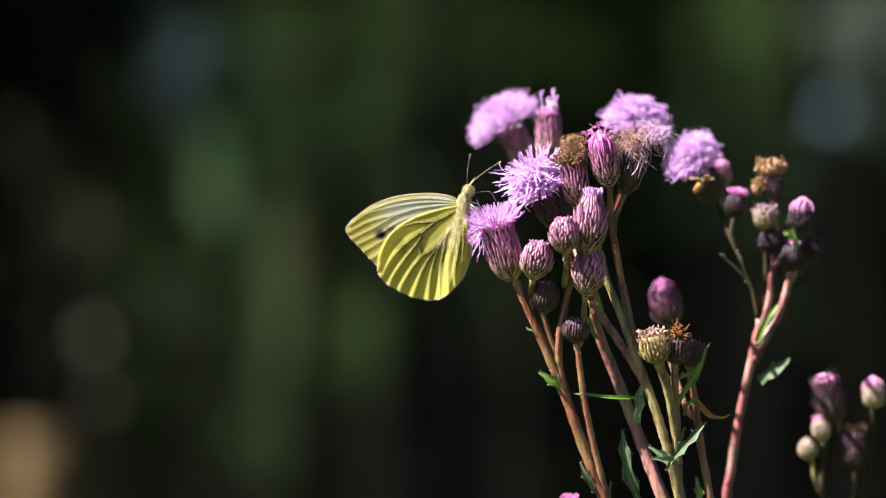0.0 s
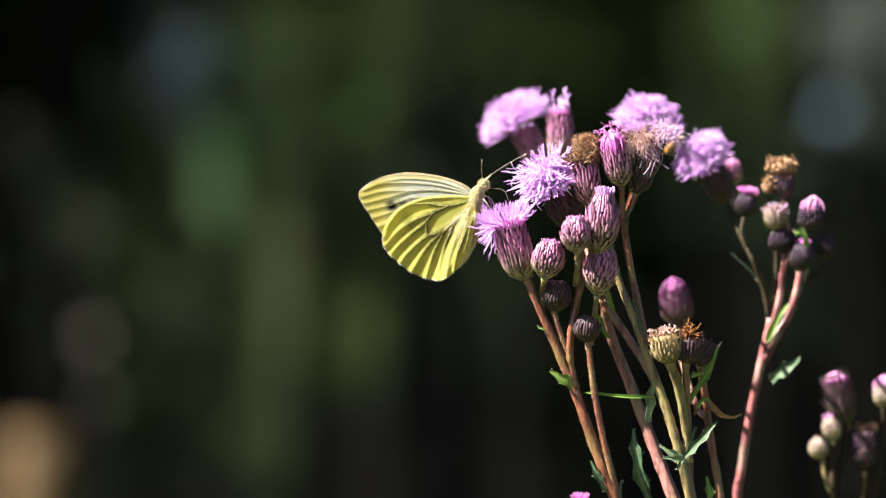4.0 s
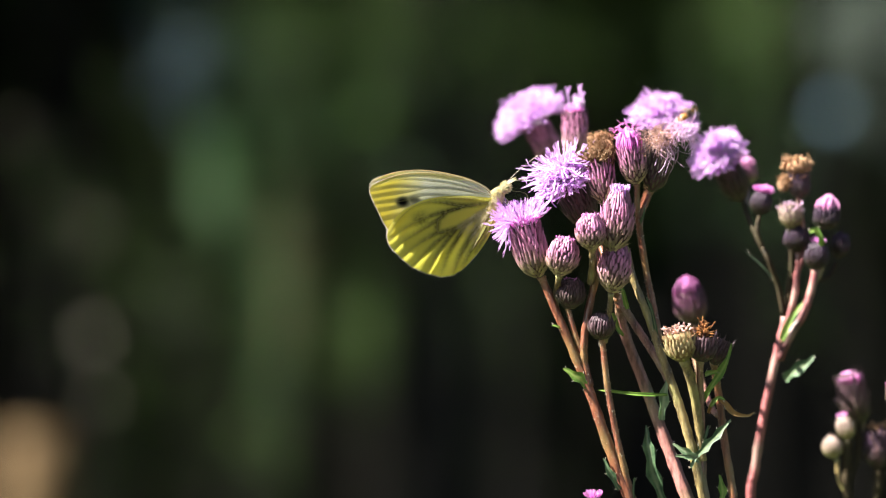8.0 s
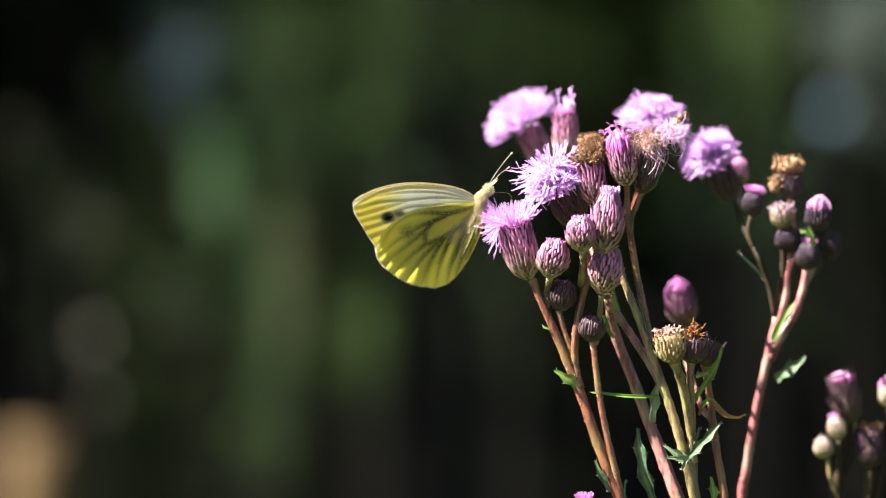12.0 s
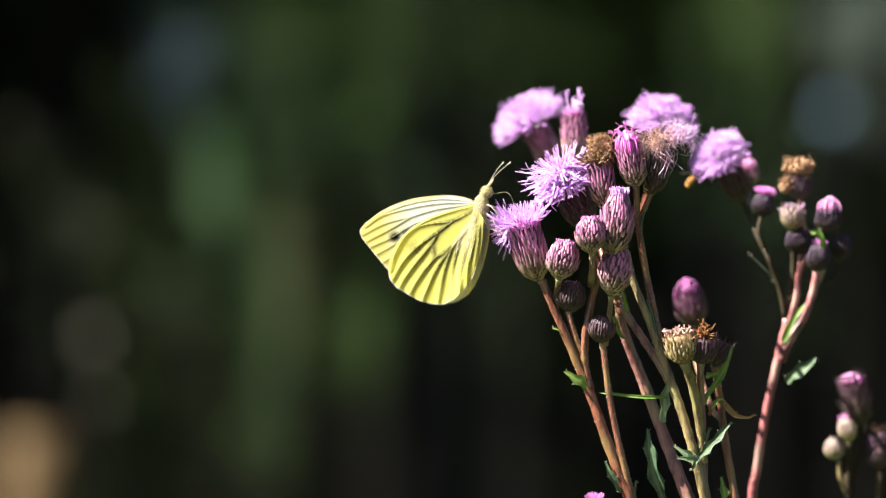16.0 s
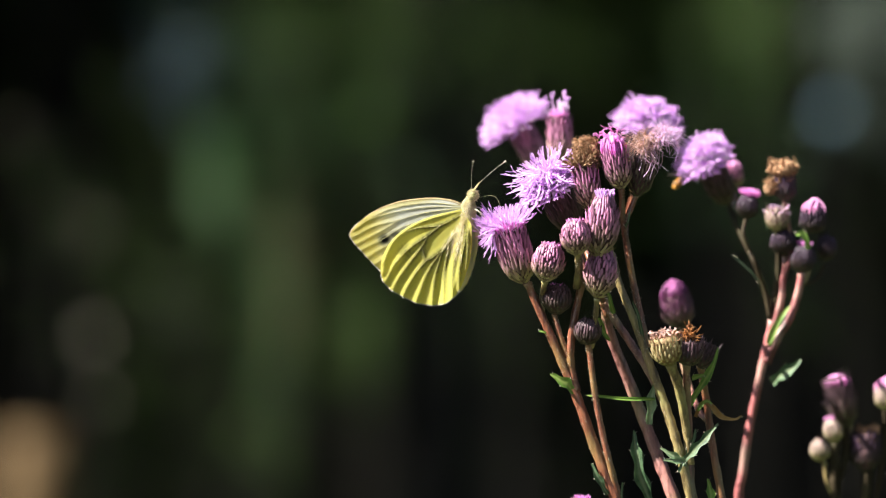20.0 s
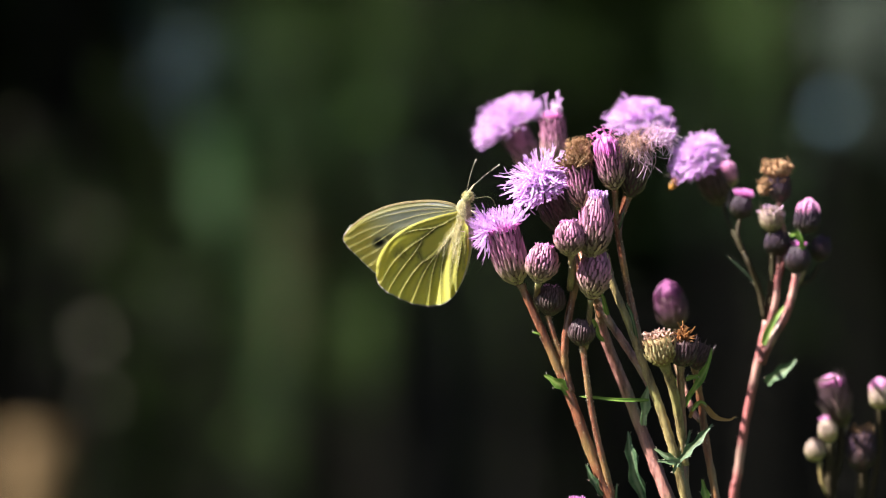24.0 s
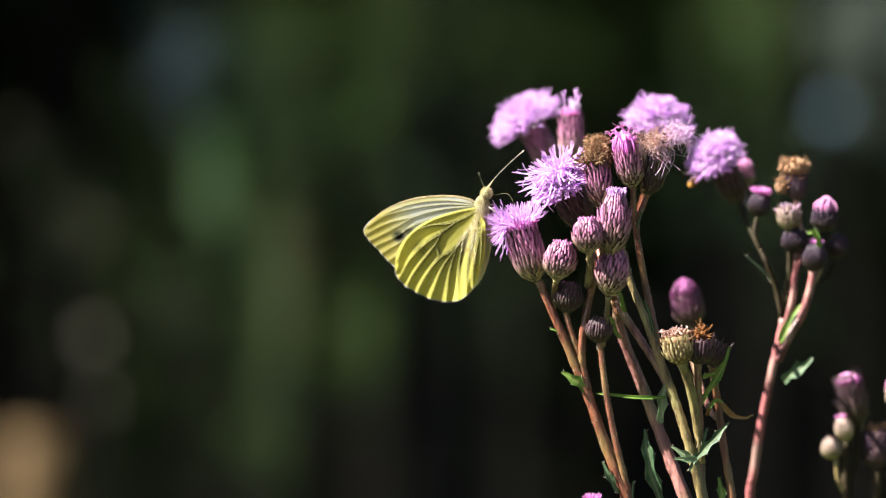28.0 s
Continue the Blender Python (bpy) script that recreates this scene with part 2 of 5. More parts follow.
# ---- building helpers ----
class Shape:
    """Vertices, faces and one value a vertex, gathered for one mesh."""

    def __init__(self):
        self.v, self.f, self.t, self.k = [], [], [], []

    def tube(self, pts, radii, sides=6, ts=None, cap=True, ridge=0.0):
        pts = [Vector(p) for p in pts]
        start = len(self.v)
        side = None
        for i, p in enumerate(pts):
            way = (pts[min(i + 1, len(pts) - 1)] - pts[max(i - 1, 0)]).normalized()
            if side is None:
                side = way.orthogonal().normalized()
            side = (side - way * side.dot(way)).normalized()
            up = way.cross(side)
            for k in range(sides):
                a = 2 * math.pi * k / sides
                r = radii[i] * (1 + ridge * (1 if k % 2 else -1))
                self.v.append(p + (side * math.cos(a) + up * math.sin(a)) * r)
                self.t.append(ts[i] if ts else 0.0)
        for i in range(len(pts) - 1):
            for k in range(sides):
                a, b = start + i * sides + k, start + i * sides + (k + 1) % sides
                self.f.append((a, b, b + sides, a + sides))
        if cap:
            self.f.append(tuple(start + k for k in reversed(range(sides))))
            last = start + (len(pts) - 1) * sides
            self.f.append(tuple(last + k for k in range(sides)))
        return self

    def grid(self, rows, ts=None, closed=False, ks=None):
        start, w = len(self.v), len(rows[0])
        for i, row in enumerate(rows):
            for j, p in enumerate(row):
                self.v.append(Vector(p))
                self.t.append(ts[i][j] if ts else 0.0)
                if ks:
                    self.k.append(ks[i][j])
        for i in range(len(rows) - 1):
            for j in range(w if closed else w - 1):
                a, b = start + i * w + j, start + i * w + (j + 1) % w
                self.f.append((a, b, b + w, a + w))
        return self

    def ball(self, c, r, scale=(1, 1, 1), turn=None, rings=8, sides=10, rough=0.0, rng=None):
        c, turn = Vector(c), turn or Matrix.Identity(3)
        rows = []
        for i in range(rings + 1):
            a = math.pi * i / rings
            rows.append([])
            for k in range(sides):
                b = 2 * math.pi * k / sides
                d = Vector((math.sin(a) * math.cos(b) * scale[0], math.sin(a) * math.sin(b) * scale[1], math.cos(a) * scale[2])) * r
                if rough:
                    d *= 1 + rng.uniform(-rough, rough)
                rows[-1].append(c + turn @ d)
        return self.grid(rows, None, True)


def part(name, shape, mat, parent=None, label="", at=None, smooth=True):
    """Links a Shape, given in world places, as one mesh object with its origin at at, under parent."""
    at = Vector(at if at is not None else (shape.v[0] if shape.v else (0, 0, 0)))
    me = bpy.data.meshes.new(name)
    me.from_pydata([tuple(p - at) for p in shape.v], [], shape.f)
    if any(shape.t):
        me.attributes.new("t", "FLOAT", "POINT").data.foreach_set("value", shape.t)
    if shape.k:
        me.attributes.new("keel", "FLOAT", "POINT").data.foreach_set("value", shape.k)
    me.materials.append(mat)
    if smooth:
        me.polygons.foreach_set("use_smooth", [True] * len(me.polygons))
    me.update()
    ob = new(name, me)
    ob["anchor"] = tuple(at)
    if parent:
        ob.parent = parent
        ob.location = at - Vector(parent["anchor"])
    else:
        ob.location = at
    if label:
        tagged(ob, label)
    return ob


def thing(name, at, label, category, group="", kind=""):
    ob = new(name)
    ob.empty_display_size = 0.01
    ob.location = at
    ob["anchor"] = tuple(at)
    return tagged(ob, label, category, group, kind)


def P(x, y, d=0.0):
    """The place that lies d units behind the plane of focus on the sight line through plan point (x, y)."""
    k = (DIST + d * UNIT) / DIST * UNIT
    return Vector(((x - 784) * k, d * UNIT, EYE + (441 - y) * k))


def curve_points(pts, n=6):
    """A smooth line through the points (Catmull-Rom), n steps between two of them."""
    p = [np.array(q, float) for q in pts]
    p = [2 * p[0] - p[1]] + p + [2 * p[-1] - p[-2]]
    out = []
    for i in range(1, len(p) - 2):
        for k in range(n):
            s = k / n
            a, b, c, d = p[i - 1:i + 3]
            out.append(0.5 * (2 * b + (c - a) * s + (2 * a - 5 * b + 4 * c - d) * s * s + (3 * b - a - 3 * c + d) * s ** 3))
    out.append(p[-2])
    return out


# ---- ground and woodland ----
rng = random.Random(7)


def ground_height(x, y):
    return 0.05 * math.sin(x * 0.7 + 1) * math.sin(y * 0.5) - 0.02


def ground():
    s = Shape()
    xs = sorted({round(math.copysign((abs(i) / 30) ** 3 * 400, i), 3) for i in range(-30, 31)})
    rows = [[(x, y, ground_height(x, y) if abs(x) + abs(y) < 60 else 0.0) for x in xs] for y in xs]
    s.grid(rows)
    tagged(part("ground", s, SOIL, at=(0, 0, 0)), "dark bare woodland soil with grass", "ground", kind="structure")


def grass(n, name, area, tall, label):
    s = Shape()
    for _ in range(n):
        x, y = rng.uniform(*area[0]), rng.uniform(*area[1])
        z = ground_height(x, y) - 0.01
        h, a, w = rng.uniform(*tall), rng.uniform(0, 6.28), rng.uniform(0.002, 0.004)
        lean = Vector((math.cos(a), math.sin(a), 0)) * h * rng.uniform(0.1, 0.5)
        across = Vector((-math.sin(a), math.cos(a), 0)) * w
        b = Vector((x, y, z))
        m, t = b + lean * 0.3 + Vector((0, 0, h * 0.6)), b + lean + Vector((0, 0, h))
        s.grid([[b - across, b + across], [m - across * 0.8, m + across * 0.8], [t - across * 0.1, t + across * 0.1]])
    tagged(part(name, s, GRASS, at=(0, 0, 0)), label, "grass", kind="stuff")


def leaf_quads(s, c, spread, n, size, r):
    for _ in range(n):
        p = Vector(c) + Vector((r.gauss(0, spread[0]), r.gauss(0, spread[1]), r.gauss(0, spread[2])))
        a = Vector((r.gauss(0, 1), r.gauss(0, 1), r.gauss(0, 0.6))).normalized()
        b = a.orthogonal().normalized()
        b = (b * math.cos(r.uniform(0, 6.28)) + a.cross(b) * math.sin(r.uniform(0, 6.28))).normalized()
        k = size * r.uniform(0.6, 1.3)
        q = len(s.v)
        mid = a.cross(b) * k * 0.12
        s.v += [p - a * k, p - b * k * 0.45 + mid, p + a * k, p + b * k * 0.45 + mid]
        s.t += [0.0] * 4
        s.f += [(q, q + 1, q + 2), (q, q + 2, q + 3)]


def tree(r, height, girth, bark, name="woodland_tree", first=3.0, label="tall woodland tree with shade-dark trunk and dense green crown", clumps=60):
    """A tapered, slightly crooked trunk with limbs and a crown of leaf clumps, foot at the origin."""
    top = thing(name, (0, 0, 0), label, "tree", "woodland trees")
    s, pts, rad = Shape(), [], []
    for i in range(13):
        h = height * i / 12
        pts.append((0.10 * math.sin(i * 1.3 + girth * 40) * min(i, 4) / 4, 0.10 * math.cos(i * 0.9) * min(i, 4) / 4, h - 0.15))
        rad.append(girth * (1.35 if i == 0 else 1.0) * (1 - 0.85 * i / 12))
    line = curve_points(pts, 4)
    radii = [float(np.interp(k / 4, range(13), rad)) * r.uniform(0.95, 1.05) for k in range(len(line))]
    s.tube(line, radii, 14, None, True, 0.05)
    part("trunk", s, bark, top, at=(0, 0, 0))
    crown = Shape()
    for i in range(clumps):
        h = first + (height - first) * (i + 0.5) / clumps
        a = i * 2.4 + r.uniform(-0.4, 0.4)
        reach = (0.8 + 2.4 * math.sin(math.pi * min(1, 0.18 + 0.82 * (h - first) / (height - first + 0.01)))) * r.uniform(0.5, 1.0)
        tip = Vector((math.cos(a) * reach, math.sin(a) * reach, h + reach * 0.25))
        if i % 4 == 0:
            limb = Shape().tube([(0, 0, h - 0.3), tip * 0.5 + Vector((0, 0, h * 0.5 - 0.1)), tip], [girth * 0.25, girth * 0.16, 0.01], 6)
            part("limb", limb, bark, top, at=(0, 0, 0))
        leaf_quads(crown, tip, (0.55, 0.55, 0.4), 70, 0.11, r)
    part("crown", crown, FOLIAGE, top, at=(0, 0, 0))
    return top


def woodland():
    r = random.Random(11)
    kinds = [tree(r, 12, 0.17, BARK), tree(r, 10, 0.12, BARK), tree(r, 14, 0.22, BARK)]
    # (across, behind, kind): an unseen row added for shade, the row dark behind the flowers, then the depth of the wood
    spots = [(-1.9, 7.9, 1), (-3.7, 8.4, 0), (-5.5, 8.3, 2), (-7.3, 7.9, 1), (1.9, 7.8, 1), (-9.3, 7.8, 0), (3.8, 7.7, 2), (-0.98, 9.5, 1), (0.10, 9.2, 0), (1.45, 9.6, 1), (-2.8, 9.2, 2), (2.7, 9.4, 0), (-4.9, 10.0, 1), (4.8, 9.8, 2), (-7.0, 9.5, 0), (6.8, 9.6, 1),
             (-9.4, 10.2, 2), (-11.8, 9.6, 0), (9.2, 10.4, 0)]
    for row in range(4):
        for i in range(11):
            spots.append((-16 + 3.0 * i + r.uniform(-1, 1), 12.5 + row * 3.4 + r.uniform(-1, 1), r.randrange(3)))
    # ring of unseen trees round the clearing, added to cut the skylight
    sun_side = math.atan2(SUN_WAY.y, SUN_WAY.x)
    for i in range(26):
        a = radians(160 + 220 * i / 25)
        off = abs((a - sun_side + math.pi) % (2 * math.pi) - math.pi)
        far = 26 if off < 0.8 else 13 + r.uniform(0, 2.5)
        spots.append((math.cos(a) * far, math.sin(a) * far, r.randrange(3)))
    for k, (x, y, kind) in enumerate(spots):
        m = pose(x, y, ground_height(x, y), 0, 0, r.uniform(0, 360))
        copy_thing(kinds[kind], m)
    for k, ob in enumerate(kinds):
        ob.location = (-14 + 14 * k, 27, 0)
    # dense shrubs close the wood between the trunks
    shrubs = [shrub(r, 3.4, 1.15), shrub(r, 4.2, 1.3)]
    for row in range(4):
        for i in range(15):
            x, y = -12 + 1.7 * i + r.uniform(-0.4, 0.4), 13.2 + row * 2.6 + r.uniform(-0.7, 0.7)
            copy_thing(shrubs[(i + row) % 2], pose(x, y, ground_height(x, y), 0, 0, r.uniform(0, 360)))
    # two slim trunks, and trees added, mostly out of view, whose crowns shade the wood
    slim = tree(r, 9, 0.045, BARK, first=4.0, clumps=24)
    for x, y in ((0.515, 7.9), (0.72, 7.7)):
        copy_thing(slim, pose(x, y, ground_height(x, y), 0, 0, r.uniform(0, 360)))
    slim.location = (3.0, 12.0, 0)
    for x, y, kind in ((0.03, 7.7, 1), (-4.6, 7.0, 0), (-3.3, 7.5, 0)):
        copy_thing(kinds[kind], pose(x, y, ground_height(x, y), 0, 0, r.uniform(0, 360)))
    # unseen shrubs added to keep the sun off the wood's right side
    for x, y in ((-2.9, 6.8), (-2.7, 7.4)):
        copy_thing(shrubs[1], pose(x, y, ground_height(x, y), 0, 0, r.uniform(0, 360)))
    for k, ob in enumerate(shrubs):
        ob.location = (-9 + 16 * k, 25, 0)


def shrub(r, height, spread):
    top = thing("woodland_shrub", (0, 0, 0), "dense dark green shrub in deep woodland shade", "shrub", "woodland shrubs")
    foliage = Shape()
    for i in range(9):
        a = i * 2.4
        tip = Vector((math.cos(a), math.sin(a), 0)) * spread * r.uniform(0.3, 0.9) + Vector((0, 0, height * r.uniform(0.55, 1.0)))
        part("stem", Shape().tube(curve_points([(0.1 * math.cos(a), 0.1 * math.sin(a), -0.1), tip * 0.5, tip], 4), [0.03 - 0.003 * k for k in range(9)], 6), BARK, top, at=(0, 0, 0))
        for f in (0.12, 0.3, 0.5, 0.75, 1.0):
            leaf_quads(foliage, tip * f + Vector((0, 0, 0.1)), (0.36 * spread, 0.36 * spread, 0.09 * height), 60, 0.05 + 0.04 * spread, r)
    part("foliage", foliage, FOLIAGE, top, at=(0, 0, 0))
    return top


def backdrop():
    """The wood goes on in the distance: an uneven dark wall of crowns far behind."""
    s = Shape()
    rows = []
    for z in (0, 3, 6, 9, 12):
        rows.append([(math.sin(a) * 90, math.cos(a) * 90, z - 1 + (2.5 * math.sin(a * 31) + 1.5 * math.sin(a * 77) if z == 12 else 0)) for a in [radians(-100 + 2 * k) for k in range(101)]])
    s.grid(rows)
    tagged(part("backdrop", s, FOLIAGE, at=(0, 0, 0)), "dark distant woodland", "backdrop", kind="structure")


def bush(name, x, y, z0, spread, n, size, mat, label, stems=5, seed=1):
    """Thin upright stems with sparse leaves about a middle height."""
    r = random.Random(seed)
    g = ground_height(x, y)
    top = thing(name, (x, y, g), label, "shrub", "wood-edge shrubs")
    leaves = Shape()
    per = max(1, n // stems)
    for i in range(stems):
        dx, dy = r.gauss(0, spread[0]), r.gauss(0, 0.08)
        h = z0 + r.uniform(0, spread[1] * 2)
        s = Shape()
        line = [(x + dx * 0.2, y + dy * 0.2, g - 0.05), (x + dx * 0.7, y + dy, g + h * 0.5), (x + dx, y + dy, h)]
        s.tube(curve_points(line, 4), [0.0022 - 0.0014 * k / 8 for k in range(9)], 6)
        part("stem", s, BARK, top)
        leaf_quads(leaves, (x + dx, y + dy, z0), (spread[0] * 0.5, 0.06, spread[1]), per, size, r)
    part("foliage", leaves, mat, top, at=(x, y, g))
    return top


def far_place(x, y, depth):
    """Across and up, at that many metres behind the plane of focus, on the sight line through plan point (x, y)."""
    p = P(x, y, depth / UNIT)
    return p.x, p.z


def woodland_edge():
    """Sparse sunlit shrubs and weeds at the edge of the wood."""
    rows = [(398, 320, 5.2, (0.022, 0.040), 84, 0.016, SPRIG_GREY, "grey-green leafy sapling in thin sun"),
            (488, 500, 5.4, (0.014, 0.090), 50, 0.016, SPRIG_GREY, "slender grey-green sapling in thin sun"),
            (648, 578, 5.3, (0.022, 0.040), 74, 0.015, SPRIG, "small leafy green sapling in sun"),
            (455, 800, 5.3, (0.04, 0.04), 26, 0.014, SPRIG, "low green weeds at the wood edge"),
            (600, 55, 5.4, (0.07, 0.05), 60, 0.015, SPRIG, "green leafy shrub in thin sun"),
            (620, 350, 5.6, (0.13, 0.12), 96, 0.014, SPRIG, "sparse leafy sapling in thin sun"),
            (400, 600, 5.7, (0.10, 0.14), 56, 0.014, SPRIG, "sparse leafy sapling in thin sun"),
            (500, 190, 5.6, (0.10, 0.08), 84, 0.014, SPRIG_GREY, "sparse grey-green sapling in thin sun"),
            (1010, 30, 5.6, (0.16, 0.09), 96, 0.015, SPRIG, "green leafy shrub in thin sun"),
            (1310, 60, 5.5, (0.04, 0.11), 110, 0.016, SPRIG, "upright leafy green sapling"),
            (1330, 270, 5.5, (0.05, 0.10), 40, 0.016, SPRIG_GREY, "upright grey-green sapling in thin sun"),
            (1535, 45, 5.4, (0.03, 0.09), 56, 0.018, SPRIG_PALE, "pale leafy sapling in sun"),
            (350, 85, 5.4, (0.06, 0.045), 15, 0.014, BLUISH, "dim blue-green shrub at the wood edge"),
            (20, 420, 5.5, (0.05, 0.16), 9, 0.012, PALE, "thin sapling with withered brown leaves"),
            (980, 380, 5.6, (0.09, 0.16), 44, 0.014, SPRIG, "sparse leafy sapling in thin sun"),
            (1500, 440, 5.6, (0.08, 0.08), 20, 0.014, SPRIG, "sparse leafy sapling in thin sun"),
            (830, 640, 5.6, (0.09, 0.10), 12, 0.014, SPRIG, "sparse leafy sapling in thin sun"),
            (240, 520, 5.5, (0.14, 0.24), 46, 0.014, SPRIG, "sparse leafy sapling in thin sun")]
    for k, (x, y, d, spread, n, size, mat, label) in enumerate(rows):
        px, pz = far_place(x, y, d)
        bush("sapling", px, d, pz, spread, int(n * 3.5), size * 0.58, mat, label, 4, 30 + k)


def weed(x, y, depth, r, mat, label, tall=1.0):
    """One pale seed head on a thin dry stalk."""
    px, pz = far_place(x, y, depth)
    g = ground_height(px, depth)
    top = thing("dry_weed", (px, depth, g), label, "weed", "dry weeds")
    s = Shape().tube(curve_points([(px + 0.02, depth, g - 0.05), (px + 0.015, depth, pz * 0.5), (px, depth, pz)], 4), [0.002 - 0.00012 * k for k in range(9)], 6)
    part("stalk", s, BARK, top)
    rr = random.Random(int(x))
    head = Shape().ball((px, depth, pz), r, (1, 1, tall), None, 8, 10, 0.12, rr)
    part("seed_head", head, mat, top)


ground()
backdrop()
woodland()
woodland_edge()
weed(172, 598, 4.9, 0.0125, PALE, "pale dry seed head on thin stalk")
weed(172, 405, 5.2, 0.012, DULL, "small dull seed head on thin stalk")
weed(108, 385, 5.1, 0.009, DULL, "small dull seed head on thin stalk")
weed(181, 712, 4.9, 0.009, PALE, "dull dry seed head on thin stalk")
weed(660, 205, 4.9, 0.011, SPRIG_LIT, "round green seed head on thin stalk")
weed(640, 580, 4.9, 0.008, SPRIG_LIT, "round green seed head on thin stalk")
weed(30, 230, 5.2, 0.008, DULL, "small dull seed head on thin stalk")
weed(430, 770, 4.9, 0.007, SPRIG_LIT, "small green seed head on thin stalk")
# added ball: its grey-blue stands for sky between the trees
weed(1478, 205, 5.2, 0.015, BLUISH, "round grey-blue ball on thin stalk, standing in for a sky gap")


def grass_stalk(x, top, bottom, depth, radius, mat, label):
    """A tall thin leaning stalk, coloured as sunlit from plan height top to bottom; its foot's bark colour paints
    shade.
    """
    (px, pz), (qx, qz) = far_place(x, top, depth), far_place(x + 12, bottom, depth)
    radius *= 0.55
    g = ground_height(qx, depth)
    a = thing("grass_stalk", (qx + 0.03, depth, g), label, "grass", "tall grass stalks")
    foot = curve_points([(qx + 0.03, depth + 0.1, g - 0.02), (qx + 0.01, depth + 0.03, (g + qz) / 2), (qx, depth, qz)], 5)
    part("stalk", Shape().tube(foot, [radius * (1.2 - 0.04 * k) for k in range(len(foot))], 6), BARK, a)
    line = curve_points([(qx, depth, qz), ((px + qx) / 2 + 0.004, depth, (pz + qz) / 2), (px, depth, pz)], 6)
    lit_stalk = Shape().tube(line, [radius * (1.1 - 0.04 * k) for k in range(len(line))], 6)
    rr = random.Random(int(x + top))
    for p in line:
        lit_stalk.ball(Vector(p) + Vector((rr.gauss(0, 0.002), rr.gauss(0, 0.002), 0)), radius * 1.3, (1, 1, 2.4), None, 4, 5)
    part("lit_stalk", lit_stalk, mat, a)


for x, top, bottom, depth, radius, mat in ((487, 300, 650, 4.95, 0.0030, STRAW), (515, 330, 560, 4.9, 0.0012, STRAW), (420, 430, 640, 5.5, 0.0008, STALK), (545, 420, 640, 5.4, 0.0010, STRAW), (640, 480, 700, 5.3, 0.0012, STALK),
                                           (1310, -60, 200, 5.4, 0.0018, STALK), (1365, -80, 160, 5.5, 0.0012, STRAW), (1180, -60, 160, 5.6, 0.0008, STALK), (190, 480, 740, 5.2, 0.0008, STRAW),
                                           (960, -60, 60, 5.6, 0.0010, STALK), (480, 700, 860, 5.5, 0.0012, STALK)):
    grass_stalk(x, top, bottom, depth, radius, mat, "tall thin dry stalk in the sun" if mat is STRAW else "tall thin green stalk in the sun")


def pine_stump():
    px, pz = far_place(66, 705, 5.1)
    top = thing("tree_stump", (px, 5.1, 0), "weathered orange-brown broken stump in the sun", "stump")
    s = Shape()
    n = 10
    s.tube([(px, 5.1, -0.05 + pz * k / n) for k in range(n + 1)] , [0.062 - 0.002 * k for k in range(n + 1)], 14, None, True, 0.06)
    part("trunk", s, PINE, top)


# Added block, no real stump: its black colour paints the shade behind the stems.
def shade_block():
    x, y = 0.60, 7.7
    top = thing("tree_stump", (x, y, 0), "broad black block standing in for deep woodland shade", "stump")
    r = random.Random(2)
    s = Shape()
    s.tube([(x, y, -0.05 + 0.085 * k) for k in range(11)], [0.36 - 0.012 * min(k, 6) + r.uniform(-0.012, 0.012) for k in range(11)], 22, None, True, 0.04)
    part("trunk", s, SHADE_BLACK, top)


pine_stump()
shade_block()
grass(9000, "meadow_grass", ((-2.6, 2.6), (-1.6, 4.2)), (0.10, 0.34), "short green meadow grass")
grass(16000, "rough_grass", ((-9, 9), (-9, 8)), (0.08, 0.30), "rough green grass of the clearing")


# ---- thistles ----
def bract(s, base, way, out, length, width, curl, green):
    """One scale of the involucre: a keeled lance, pale along its ridge, with a dark fine point."""
    across = way.cross(out).normalized() * width
    rows, ts, ks = [], [], []
    for f, w, lift, pale in ((0, 0.8, 0, 0.5), (0.35, 1.0, 0.10, 1.0), (0.68, 0.66, 0.20, 0.95), (0.86, 0.34, 0.27, 0.35), (1.0, 0.05, 0.36, 0.0)):
        c = base + way * length * f + out * (length * lift * curl)
        rows.append([c - across * w, c - across * w * 0.45 + out * width * 0.75 * w, c + across * w * 0.45 + out * width * 0.75 * w, c + across * w])
        ts.append([green * (1 - 0.45 * f)] * 4)
        ks.append([0.0, pale * (1 - 0.85 * green), pale * (1 - 0.85 * green), 0.0])
    s.grid(rows, ts, False, ks)


